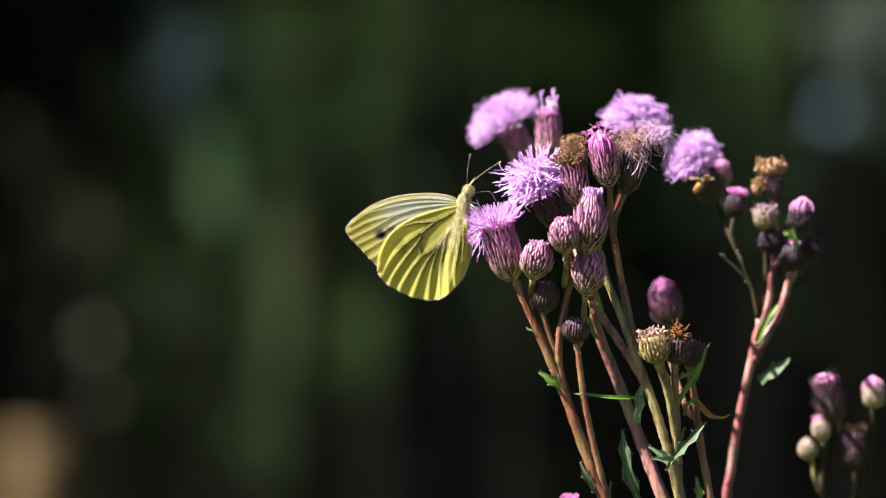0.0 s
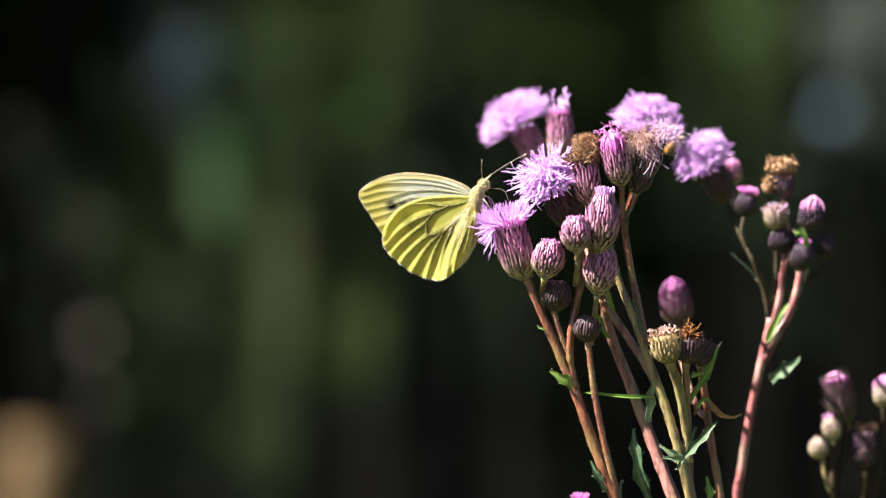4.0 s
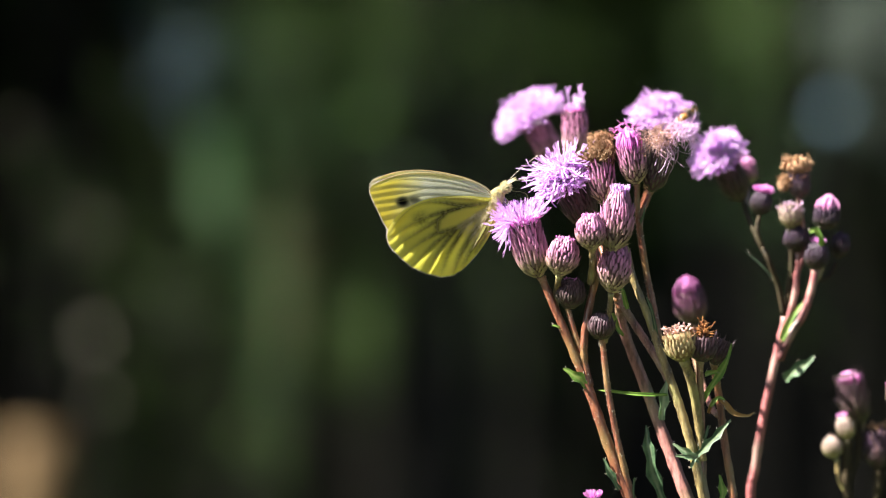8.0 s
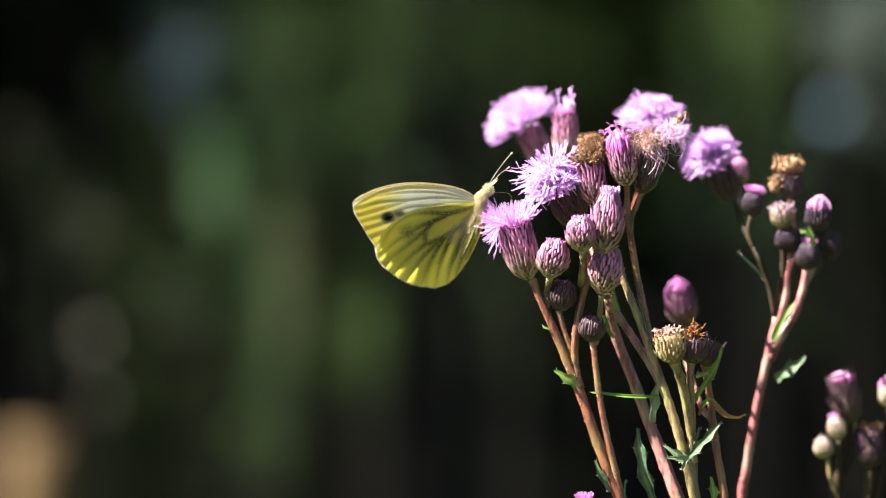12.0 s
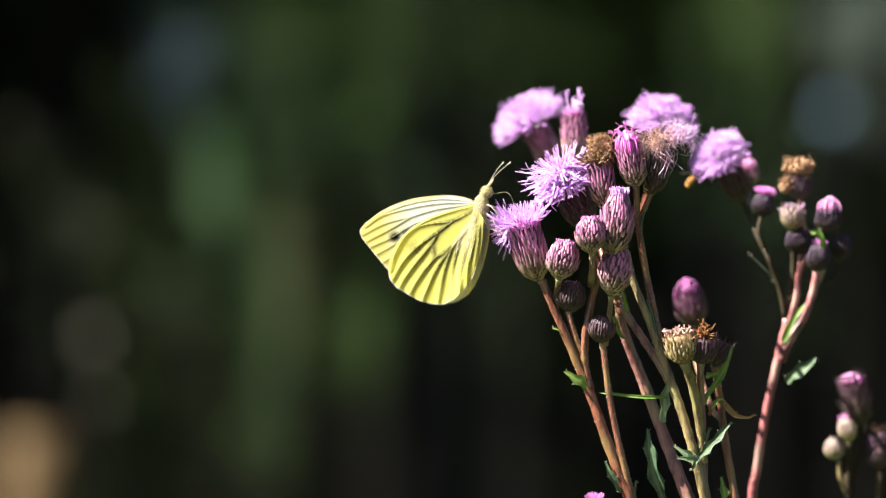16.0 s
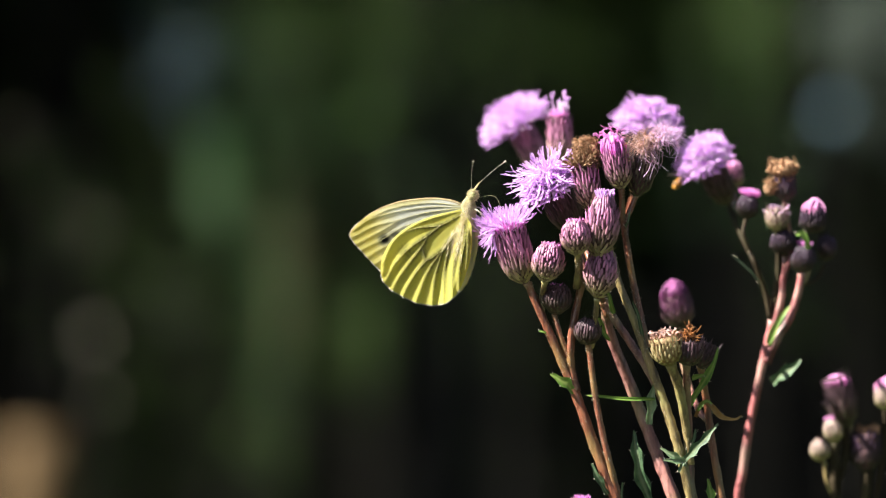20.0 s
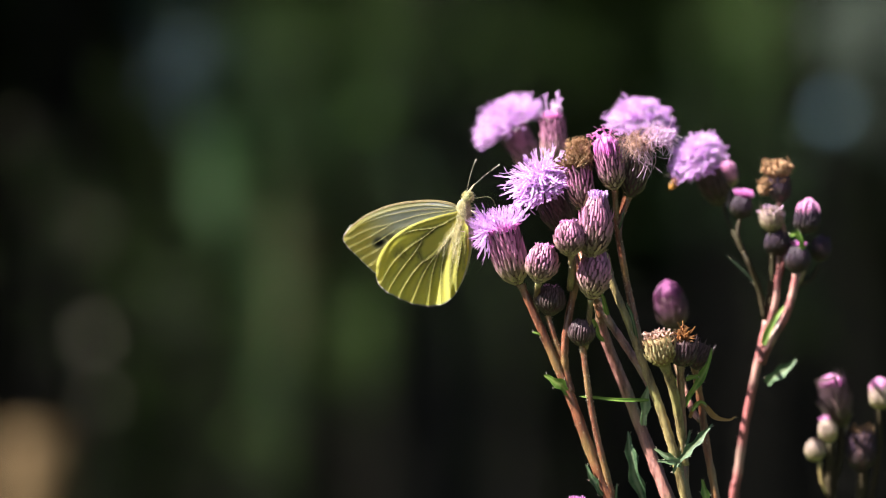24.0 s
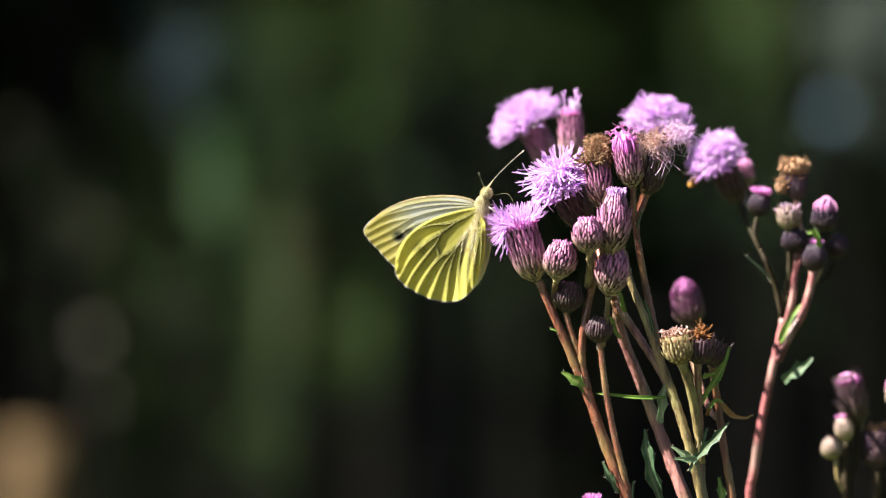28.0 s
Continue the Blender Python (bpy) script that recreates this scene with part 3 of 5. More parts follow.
def involucre(parent, name, label, base, axis, length, width, mat, r, rows=9, around=13, curl=0.35, belly=0.42, neck=0.8, open_tip=0.0, dome=False):
    """An urn of overlapping scales on a dark core; its parts hang under parent."""
    axis = axis.normalized()
    side = axis.orthogonal().normalized()
    up = axis.cross(side)

    def radius(f):
        a = math.sin(math.pi * min(1, f / (2 * belly))) if f < belly else 1 - (1 - neck) * ((f - belly) / (1 - belly)) ** 1.6
        if dome and f >= belly:
            a = math.sqrt(max(0.0, 1 - ((f - belly) / (1.02 - belly)) ** 2.4))
        return width * 0.5 * max(0.16, a)

    core = Shape().tube([base + axis * length * k / 8 for k in range(9)], [radius(k / 8) * 0.9 for k in range(9)], 12)
    ob = part(name, core, mat if mat in (BRACT_CREAM, BRACT_PALE) else CORE, parent, label, at=base)
    s = Shape()
    for i in range(rows):
        f = 0.03 + (0.84 if dome else 0.76) * i / (rows - 1)
        n = around if i else around - 3
        for k in range(n):
            a = 2 * math.pi * (k + 0.5 * (i % 2) + r.uniform(-0.12, 0.12)) / n
            out = side * math.cos(a) + up * math.sin(a)
            slope = (radius(min(1, f + 0.18)) - radius(f)) / (0.18 * length)
            way = (axis + out * slope + Vector((r.gauss(0, 0.08), r.gauss(0, 0.08), r.gauss(0, 0.08)))).normalized()
            p = base + axis * length * f + out * radius(f) * 0.95
            ln = max(length * 0.22, 13 * UNIT) * (0.8 + (0.1 if dome else 0.5) * i / rows) * r.uniform(0.7, 1.35)
            bract(s, p, way, (out - way * out.dot(way)).normalized(), ln, width * 0.053 * r.uniform(0.75, 1.25), curl * r.uniform(0.6, 1.5) + open_tip * f, min(1, max(0, 1.25 - 2.2 * f)))
    tagged(part("bract_coat", s, mat, ob), kind="stuff")
    return ob


def florets(parent, base, axis, count, length, cone, mat, r, width=1.5, start=0.0, droop=0.0, kink=0.5, name="floret_tuft", flare=1.0, bias=None, spread0=0.35):
    """A tuft of slender tubular florets, each splitting into narrow lobes at its end."""
    axis = axis.normalized()
    side = axis.orthogonal().normalized()
    up = axis.cross(side)
    s = Shape()
    for i in range(count):
        f = math.sqrt((i + 0.5) / count)
        a = i * 2.39996
        ang = radians(cone) * f ** 1.1 * r.uniform(0.85, 1.1)
        ring = side * math.cos(a) + up * math.sin(a)
        way = axis * math.cos(ang) + ring * math.sin(ang)
        if bias is not None:
            way = (way + bias * r.uniform(0, 1)).normalized()
        p0 = base + ring * start * f
        ln = length * r.uniform(0.80, 1.04)
        w = width * UNIT * r.uniform(0.85, 1.2)
        bend = Vector((r.gauss(0, 1), r.gauss(0, 1), r.gauss(0, 1))) * ln * 0.07 * kink + Vector((0, 0, -(droop + (0.14 * r.random() if f > 0.7 else 0)) * ln * f))
        mid = p0 + (axis * (1 - spread0) + way * spread0) * ln * 0.45 + bend * 0.4
        end = p0 + way * ln + bend
        pts = curve_points([p0, mid, p0 + way * ln * 0.76 + bend * 0.8], 3)
        n = len(pts)
        s.tube(pts, [w * (0.55 + 0.45 * k / (n - 1)) for k in range(n)], 4, [0.1 + 0.6 * k / (n - 1) for k in range(n)], False)
        tip = Vector(pts[-1])
        for q in range(3):
            b = a + q * 2.1 + r.uniform(-0.5, 0.5)
            lobe = (end - tip) * r.uniform(0.8, 1.2) + (side * math.cos(b) + up * math.sin(b)) * ln * 0.10 * flare * r.uniform(0.4, 1.3)
            s.tube([tip, tip + lobe * 0.55, tip + lobe * r.uniform(0.95, 1.1)], [w * 0.62, w * 0.60, w * 0.42], 3, [0.7, 0.85, 1.0], False)
    return tagged(part(name, s, mat, parent, at=base), kind="stuff")


def incurved(parent, base, axis, wide, tall, count, mat, r):
    """Young florets still folded over one another into a dome."""
    side = axis.orthogonal().normalized()
    up = axis.cross(side)
    s, lo = Shape(), 0.35 if mat is FLORET_DEEP else 0.0
    for i in range(count):
        a, f = i * 2.39996, math.sqrt((i + 0.5) / count)
        ring = side * math.cos(a) + up * math.sin(a)
        over = side * math.cos(a + r.uniform(0.3, 1.2)) + up * math.sin(a + 0.8)
        k = r.uniform(0.85, 1.12)
        pts = curve_points([base + ring * wide * f, base + ring * wide * (0.25 + 0.95 * f) * k + axis * tall * 0.5, base + ring * wide * 0.8 * f * k + axis * tall * (1.05 - 0.25 * f * f) * k,
                            base + ring * wide * 0.35 * f - over * wide * 0.2 + axis * tall * (1.08 - 0.2 * f) * k], 3)
        s.tube(pts, [UNIT * (1.3 + 1.0 * q / 9) for q in range(len(pts))], 4, [lo + (1 - lo) * q / 9 for q in range(len(pts))], True)
    return tagged(part("young_tuft", s, mat, parent, at=base), kind="stuff")


def curls(parent, base, spread, count, length, mat, r, pull=(0, 0, -0.4), width=1.2, name="withered_tuft", coil=0.28):
    """Limp, crumpled florets: short strands that loop about in all directions."""
    s = Shape()
    for i in range(count):
        p = base + Vector([max(-1.7, min(1.7, r.gauss(0, 1))) * q for q in spread]) * UNIT
        d = (Vector((r.gauss(0, 1), r.gauss(0, 0.8), r.gauss(0, 1))).normalized() + Vector(pull) * r.uniform(0.3, 1.3)).normalized()
        turn = Vector((r.gauss(0, 1), r.gauss(0, 1), r.gauss(0, 1))).normalized()
        pts, step = [p], length * UNIT * r.uniform(0.5, 1.2) / 7
        for k in range(7):
            d = (d + turn.cross(d) * coil + Vector((r.gauss(0, 0.12), r.gauss(0, 0.12), r.gauss(0, 0.12)))).normalized()
            pts.append(pts[-1] + d * step)
        w = width * UNIT * r.uniform(0.7, 1.2)
        s.tube(pts, [w * (1 - 0.06 * k) for k in range(8)], 4, [k / 7 for k in range(8)], True)
    return tagged(part(name, s, mat, parent, at=base), kind="stuff")


def head(parent, kind, base, tip, depth, width, r, tuft=0, toward=0.0, cone=60, count=110, label="", mat=None, name="flower_head", top_mat=None, deep=True, fat=2.0):
    """One head: base and tip of its involucre in the plan; toward: how far its tip leans to the viewer (units)."""
    depth += parent.get("deep", 0)
    b, t = P(*base, depth), P(*tip, depth - toward)
    axis = t - b
    ln = axis.length
    axis.normalize()
    w = width * UNIT
    if kind == "open":
        ob = involucre(parent, name, label, b, axis, ln, w, mat or BRACT, r, 13, 14, 0.6, 0.34, 0.84)
        florets(ob, b + axis * ln * 0.9, axis, count, tuft * UNIT, cone, top_mat or FLORET, r, fat, w * (0.18 if fat < 1.9 and not deep else 0.42), kink=0.9)
        if not deep:
            florets(ob, b + axis * ln * 0.9, axis, 620 if fat < 1.9 else 240, tuft * UNIT * 0.86, cone * 0.9, FLORET_CORE, r, 1.7, w * (0.18 if fat < 1.9 and not deep else 0.42), kink=0.9, name="inner_tuft")
        if deep:
            florets(ob, b + axis * ln * 0.88, axis, 46, tuft * UNIT * 0.42, cone * 0.6, FLORET_DEEP, r, 1.9, w * 0.40, name="young_tuft", flare=0.4)
    elif kind == "bud":
        ob = involucre(parent, name, label, b, axis, ln, w, mat or BRACT, r, 12, 14, 0.75, 0.40, 0.62, 0.0, True)
        if tuft:
            florets(ob, b + axis * ln * 0.86, axis, count, (tuft + 10) * UNIT, cone, top_mat or FLORET_DEEP, r, 1.9, w * 0.20, flare=0.3, name="young_tuft")
    elif kind == "withered":
        ob = involucre(parent, name, label, b, axis, ln, w, mat or BRACT, r, 9, 12, 0.8, 0.40, 0.80, 0.2)
        florets(ob, b + axis * ln * 0.96, axis, count, tuft * UNIT, cone, top_mat or TUFT_BROWN, r, 1.7, w * 0.36, 0.0, 5.0, name="withered_tuft", flare=2.2, spread0=0.9)
    elif kind == "opening":
        ob = involucre(parent, name, label, b, axis, ln, w, mat or BRACT, r, 10, 13, 0.8, 0.38, 0.85)
        incurved(ob, b + axis * ln * 0.78, axis, w * 0.40, tuft * UNIT, count, top_mat or FLORET_DEEP, r)
        if toward:
            florets(ob, b + axis * ln * 0.85, axis, 34, tuft * UNIT * 0.86, 26, FLORET_DEEP, r, 1.6, w * 0.2, 0.0, 2.0, "stray_tuft", 0.8)
    elif kind == "dry":
        ob = involucre(parent, name, label, b, axis, ln, w, mat or BRACT_DARK, r, 8, 12, 0.7, 0.40, 0.85, 0.4)
        if tuft:
            florets(ob, b + axis * ln * 0.8, axis, count, tuft * UNIT, cone, top_mat or TUFT_BROWN, r, 1.3, w * 0.44, 0.02, 6.0, name="withered_tuft", flare=1.8, spread0=0.8)
    return ob


def stem(parent, pts, w0, w1, mat, r, name="stem", hairs=120):
    """pts: (x, y, depth) in the plan from the top down; w0, w1: width at top and foot."""
    deep = parent.get("deep", 0)
    line = [P(x, y, d + deep) for x, y, d in curve_points(pts, 7)]
    n = len(line)
    run = [0.0]
    for p, q in zip(line[:-1], line[1:]):
        run.append(run[-1] + (q - p).length)
    rad = [0.47 * UNIT * (w0 + (w1 - w0) * run[k] / run[-1]) * (1 + 0.07 * math.sin(k * 1.9) + r.uniform(-0.03, 0.03)) for k in range(n)]
    rad[0] *= 1.25
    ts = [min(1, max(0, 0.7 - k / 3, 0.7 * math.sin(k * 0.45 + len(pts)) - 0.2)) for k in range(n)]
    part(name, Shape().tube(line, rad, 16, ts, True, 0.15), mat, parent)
    s = Shape()
    for _ in range(hairs * 3):
        f = r.uniform(0, n - 1.01)
        k = int(f)
        p = line[k].lerp(line[k + 1], f - k)
        way = (line[k + 1] - line[k]).normalized()
        out = (way.orthogonal().normalized() * math.cos(r.uniform(0, 6.28)) + Vector((r.gauss(0, 1), r.gauss(0, 1), r.gauss(0, 0.5)))).normalized()
        a = p + out * rad[k] * 0.9
        s.tube([a, a + out * 2.6 * UNIT * r.uniform(0.4, 1.4) + way * r.gauss(0, 1.8) * UNIT], [0.34 * UNIT, 0.15 * UNIT], 3, None, False)
    if hairs:
        tagged(part("stem_fuzz", s, HAIR, parent), kind="stuff")


def leaf(parent, pts, width, mat, r, lobes=4, fold=0.5, face=(0, -1, 0.35), name="leaf", label="", spine=1.0):
    """A narrow thistle leaf along the plan points, with wavy, spine-tipped lobes and a keeled midrib."""
    deep = parent.get("deep", 0)
    line = [P(x, y, d + deep) for x, y, d in curve_points(pts, 8)]
    n = len(line)
    face = Vector(face).normalized()
    rows, ts = [], []
    tips = Shape()
    for k, p in enumerate(line):
        f = k / (n - 1)
        way = (line[min(k + 1, n - 1)] - line[max(k - 1, 0)]).normalized()
        across = way.cross(face).normalized()
        up = across.cross(way)
        w = 0.5 * width * UNIT * max(0.05, math.sin(math.pi * min(1, 0.12 + 0.88 * f)) ** 0.7)
        wl = 0.8 * w * (1 + 0.30 * math.sin(f * lobes * 6.28 + 0.6))
        wr = 0.8 * w * (1 + 0.30 * math.sin(f * lobes * 6.28 + 2.1))
        rows.append([p - across * wl + up * wl * fold, p - across * wl * 0.5 + up * wl * fold * 0.3, p, p + across * wr * 0.5 + up * wr * fold * 0.3, p + across * wr + up * wr * fold])
        ts.append([0.1, 0.0, 0.9, 0.0, 0.1])
        if spine and math.sin(f * lobes * 6.28 + 0.6) > 0.965:
            tips.tube([rows[-1][0], rows[-1][0] - across * 3.6 * UNIT * spine + way * 3 * UNIT], [0.5 * UNIT, 0.1 * UNIT], 3, None, False)
        if spine and math.sin(f * lobes * 6.28 + 2.1) > 0.965:
            tips.tube([rows[-1][4], rows[-1][4] + across * 3.6 * UNIT * spine + way * 3 * UNIT], [0.5 * UNIT, 0.1 * UNIT], 3, None, False)
    # a second sheet gives the blade its thickness
    s = Shape().grid(rows, ts)
    s.grid([[q - face * 0.9 * UNIT for q in reversed(row)] for row in rows], ts)
    ob = part(name, s, mat, parent, label)
    if tips.v:
        part("spine_fringe", tips, HAIR, ob)
    return ob


def thistle_main():
    r = random.Random(3)
    root = P(1330, 9300, 60)
    root.z = ground_height(root.x, root.y)
    a = thing("thistle", root, "creeping thistle with lilac flowers, purple buds and russet stems", "thistle", "thistles")
    # open flowers
    head(a, "open", (957, 304), (909, 216), 520, 48, r, 66, 10, 84, 420, "lilac flower in full bloom", deep=False, fat=1.8)
    narrow = head(a, "open", (984, 290), (984, 203), 330, 43, r, 57, 0, 5, 4, "narrow half-open lilac head")
    florets(narrow, P(990, 202, 326), Vector((0.04, 0, 1)), 34, 25 * UNIT, 14, FLORET_CORE, r, 1.6, 6 * UNIT, name="pale_tuft", flare=0.5)
    florets(narrow, P(984, 206, 328), Vector((0, 0, 1)), 70, 11 * UNIT, 30, FLORET_PINK, r, 1.6, 15 * UNIT, name="rim_tuft", flare=0.5)
    # dark scales here paint the shade beneath the flower
    front = head(a, "open", (1010, 405), (966, 318), 70, 58, r, 40, 44, 92, 300, "lilac flower with curled outer florets", mat=BRACT_DARK, deep=False)
    florets(front, P(965, 314, 30), Vector((-0.42, -0.3, 0.85)), 150, 53 * UNIT, 88, FLORET, r, 1.35, 22 * UNIT, 0.0, 1.8, "outer_tuft", 0.55)
    feed = head(a, "open", (920, 499), (892, 402), 0, 58, r, 53, 8, 44, 84, "lilac flower on which the butterfly feeds", fat=1.4)
    florets(feed, P(893, 402, -4), Vector((-0.25, -0.1, 1)), 60, 20 * UNIT, 70, FLORET_PINK, r, 1.3, 22 * UNIT, name="rim_tuft", flare=0.5)
    head(a, "open", (1116, 328), (1140, 211), 430, 52, r, 58, 22, 94, 460, "large lilac flower", mat=BRACT_DARK, deep=False, fat=1.8)
    florets(a, P(876, 400, 0), Vector((-0.95, -0.2, -0.02)), 80, 40 * UNIT, 60, FLORET, r, 1.2, 14 * UNIT, 0.05, 1.6, "outer_tuft", 1.2)
    # a withering head before the large flower, its limp florets hanging out
    head(a, "dry", (1118, 346), (1134, 278), 10, 44, r, 0, 6, 0, 0, "withering head with limp pale florets", mat=BRACT_OLIVE)
    stem(a, [(1118, 344, 10), (1108, 368, 10), (1099, 388, 8)], 9, 10, STEM, r, hairs=30)
    curls(a, P(1132, 248, -14), (14, 8, 11), 240, 26, FLORET_TAN, r, (0.0, -0.3, -0.7), 0.55, coil=0.18)
    curls(a, P(1166, 238, -10), (15, 8, 10), 170, 28, FLORET_DRY, r, (0.5, -0.3, -0.1), 0.55, "hanging_tuft", 0.2)
    curls(a, P(1176, 240, -16), (12, 6, 9), 26, 32, FLORET, r, (0.9, -0.2, 0.05), 1.0, "hanging_tuft", 0.12)
    curls(a, P(1146, 268, -12), (11, 6, 8), 30, 40, FLORET_DRY, r, (0.15, -0.2, -1.4), 0.7, "hanging_tuft", 0.12)
    # long loose florets curling from the edge of the front flower
    curls(a, P(944, 320, 10), (16, 8, 16), 40, 38, FLORET, r, (-0.9, -0.2, -0.3), 1.3, "loose_tuft")
    curls(a, P(972, 330, 10), (14, 8, 6), 26, 42, FLORET, r, (0.0, -0.3, -0.9), 1.3, "loose_tuft")
    # buds and closed heads
    head(a, "bud", (955, 495), (968, 428), -40, 56, r, 3, 6, 30, 24, "round purple bud", name="bud")
    head(a, "bud", (1012, 448), (1010, 386), -70, 52, r, 2, 6, 30, 24, "round purple bud", name="bud")
    head(a, "bud", (1050, 455), (1063, 346), -50, 56, r, 20, 4, 14, 60, "tall mauve bud with pale florets", top_mat=FLORET, name="bud")
    head(a, "bud", (1048, 525), (1060, 440), -40, 56, r, 0, 0, 20, 20, "purple striped bud", name="bud")
    head(a, "bud", (974, 552), (980, 500), 4, 52, r, 1, 4, 40, 10, "dark brown-green bud", mat=BRACT_DARK, name="bud")
    head(a, "bud", (1030, 606), (1033, 562), -6, 46, r, 0, 10, 60, 26, "small dark spiny bud", mat=BRACT_DARK, name="bud")
    head(a, "opening", (1092, 332), (1079, 262), -10, 46, r, 40, 4, 16, 110, "magenta opening bud", top_mat=FLORET_DEEP, name="bud")
    curls(a, P(1092, 272, -24), (5, 4, 12), 18, 16, TUFT_TAN, r, (0.4, -0.4, 0.3), 1.3, "dry_bracts")
    curls(a, P(1072, 238, -14), (12, 8, 9), 60, 13, FLORET_PINK, r, (-0.1, -0.3, 0.8), 0.9, "stray_tuft")
    head(a, "opening", (1197, 578), (1186, 520), 430, 58, r, 36, 0, 14, 90, "smooth wine-purple bud", mat=BRACT_WINE, top_mat=FLORET_WINE, name="bud")
    head(a, "withered", (1040, 370), (1024, 288), 0, 45, r, 18, 6, 50, 120, "withered brown head")
    part("withered_core", Shape().ball(P(1030, 268, 2), 17 * UNIT, (0.95, 0.9, 1.15), None, 12, 16, 0.10, r), TUFT_BROWN, a)
    curls(a, P(1028, 262, -2), (11, 8, 11), 950, 13, TUFT_TAN, r, (0, -0.1, 0.5), 0.5, coil=0.34)
    curls(a, P(1032, 280, 0), (12, 9, 8), 160, 16, TUFT_BROWN, r, (0.2, 0, -0.5), 1.2)
    head(a, "dry", (1178, 644), (1168, 594), -55, 54, r, 9, 10, 45, 110, "pale dry head with tan top", mat=BRACT_CREAM, top_mat=TUFT_TAN)
    # the pale neighbour's shadow is put into this head's dark scales
    head(a, "dry", (1206, 644), (1211, 602), -50, 50, r, 0, 4, 40, 36, "dark dry head with rusty top", mat=BRACT_DARK)
    curls(a, P(1167, 590, -62), (13, 8, 5), 90, 13, FLORET_TAN, r, (0, 0, 0.4), 1.6)
    curls(a, P(1211, 590, -54), (7, 5, 7), 70, 18, RUST, r, (0, 0, 0.5), 1.4)
    head(a, "dry", (1230, 650), (1250, 606), 40, 36, r, 0, 0, 50, 0, "small grey dry head", mat=BRACT_DARK)
    head(a, "bud", (1022, 943), (1020, 886), 30, 44, r, 12, 0, 30, 30, "magenta bud top", name="bud")
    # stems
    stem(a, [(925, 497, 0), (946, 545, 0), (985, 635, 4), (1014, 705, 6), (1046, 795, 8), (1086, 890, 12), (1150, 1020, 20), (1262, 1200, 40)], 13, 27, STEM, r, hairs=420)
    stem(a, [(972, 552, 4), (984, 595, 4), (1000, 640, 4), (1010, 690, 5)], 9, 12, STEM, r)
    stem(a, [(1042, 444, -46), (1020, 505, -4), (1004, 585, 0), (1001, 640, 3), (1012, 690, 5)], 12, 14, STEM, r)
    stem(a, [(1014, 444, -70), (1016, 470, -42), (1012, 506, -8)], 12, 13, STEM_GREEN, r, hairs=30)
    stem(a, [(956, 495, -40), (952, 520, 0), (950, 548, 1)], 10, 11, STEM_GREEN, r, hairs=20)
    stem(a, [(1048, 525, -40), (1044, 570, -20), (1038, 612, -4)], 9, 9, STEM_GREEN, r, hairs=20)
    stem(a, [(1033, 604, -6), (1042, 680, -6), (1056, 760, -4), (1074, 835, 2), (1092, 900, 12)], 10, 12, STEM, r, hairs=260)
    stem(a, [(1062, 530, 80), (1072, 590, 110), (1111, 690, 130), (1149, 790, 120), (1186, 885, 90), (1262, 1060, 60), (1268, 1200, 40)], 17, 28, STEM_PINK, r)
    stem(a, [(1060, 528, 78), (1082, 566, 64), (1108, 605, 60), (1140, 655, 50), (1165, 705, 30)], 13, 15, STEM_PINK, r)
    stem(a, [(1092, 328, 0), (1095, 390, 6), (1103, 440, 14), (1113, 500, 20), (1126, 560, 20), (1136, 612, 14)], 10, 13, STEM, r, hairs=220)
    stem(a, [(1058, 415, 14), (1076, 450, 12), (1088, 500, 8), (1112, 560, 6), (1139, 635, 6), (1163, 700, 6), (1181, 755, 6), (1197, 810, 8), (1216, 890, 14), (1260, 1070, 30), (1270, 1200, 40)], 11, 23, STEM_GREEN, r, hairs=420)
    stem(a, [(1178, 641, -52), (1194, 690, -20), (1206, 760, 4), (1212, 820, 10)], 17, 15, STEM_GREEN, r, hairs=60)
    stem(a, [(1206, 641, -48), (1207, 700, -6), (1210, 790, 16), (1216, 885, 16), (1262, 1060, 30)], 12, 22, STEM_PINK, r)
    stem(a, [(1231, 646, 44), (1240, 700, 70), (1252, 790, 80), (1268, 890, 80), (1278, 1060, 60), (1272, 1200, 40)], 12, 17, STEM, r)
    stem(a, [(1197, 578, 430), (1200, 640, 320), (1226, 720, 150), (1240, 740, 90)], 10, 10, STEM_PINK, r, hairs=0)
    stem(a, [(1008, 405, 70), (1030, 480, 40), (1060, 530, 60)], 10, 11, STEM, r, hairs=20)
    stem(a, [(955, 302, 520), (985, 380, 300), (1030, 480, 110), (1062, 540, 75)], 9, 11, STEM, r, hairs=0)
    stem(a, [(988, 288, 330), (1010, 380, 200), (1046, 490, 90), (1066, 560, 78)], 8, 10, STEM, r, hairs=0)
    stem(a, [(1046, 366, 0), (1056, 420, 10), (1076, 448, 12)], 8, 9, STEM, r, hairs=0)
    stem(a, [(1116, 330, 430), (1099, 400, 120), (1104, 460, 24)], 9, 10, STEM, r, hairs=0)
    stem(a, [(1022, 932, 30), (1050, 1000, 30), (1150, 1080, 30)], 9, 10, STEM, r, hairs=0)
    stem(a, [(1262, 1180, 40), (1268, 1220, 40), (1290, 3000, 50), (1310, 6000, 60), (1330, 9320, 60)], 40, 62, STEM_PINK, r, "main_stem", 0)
    # leaves
    leaf(a, [(1008, 690, 0), (990, 674, -6), (964, 658, -8)], 22, LEAF, r, 2, 0.5)
    leaf(a, [(1066, 872, 6), (1050, 845, 0), (1036, 816, 0)], 14, LEAF_BLUE, r, 2)
    leaf(a, [(1148, 900, 40), (1127, 850, 30), (1117, 800, 30), (1112, 758, 40)], 26, LEAF_BLUE, r, 3, 0.6)
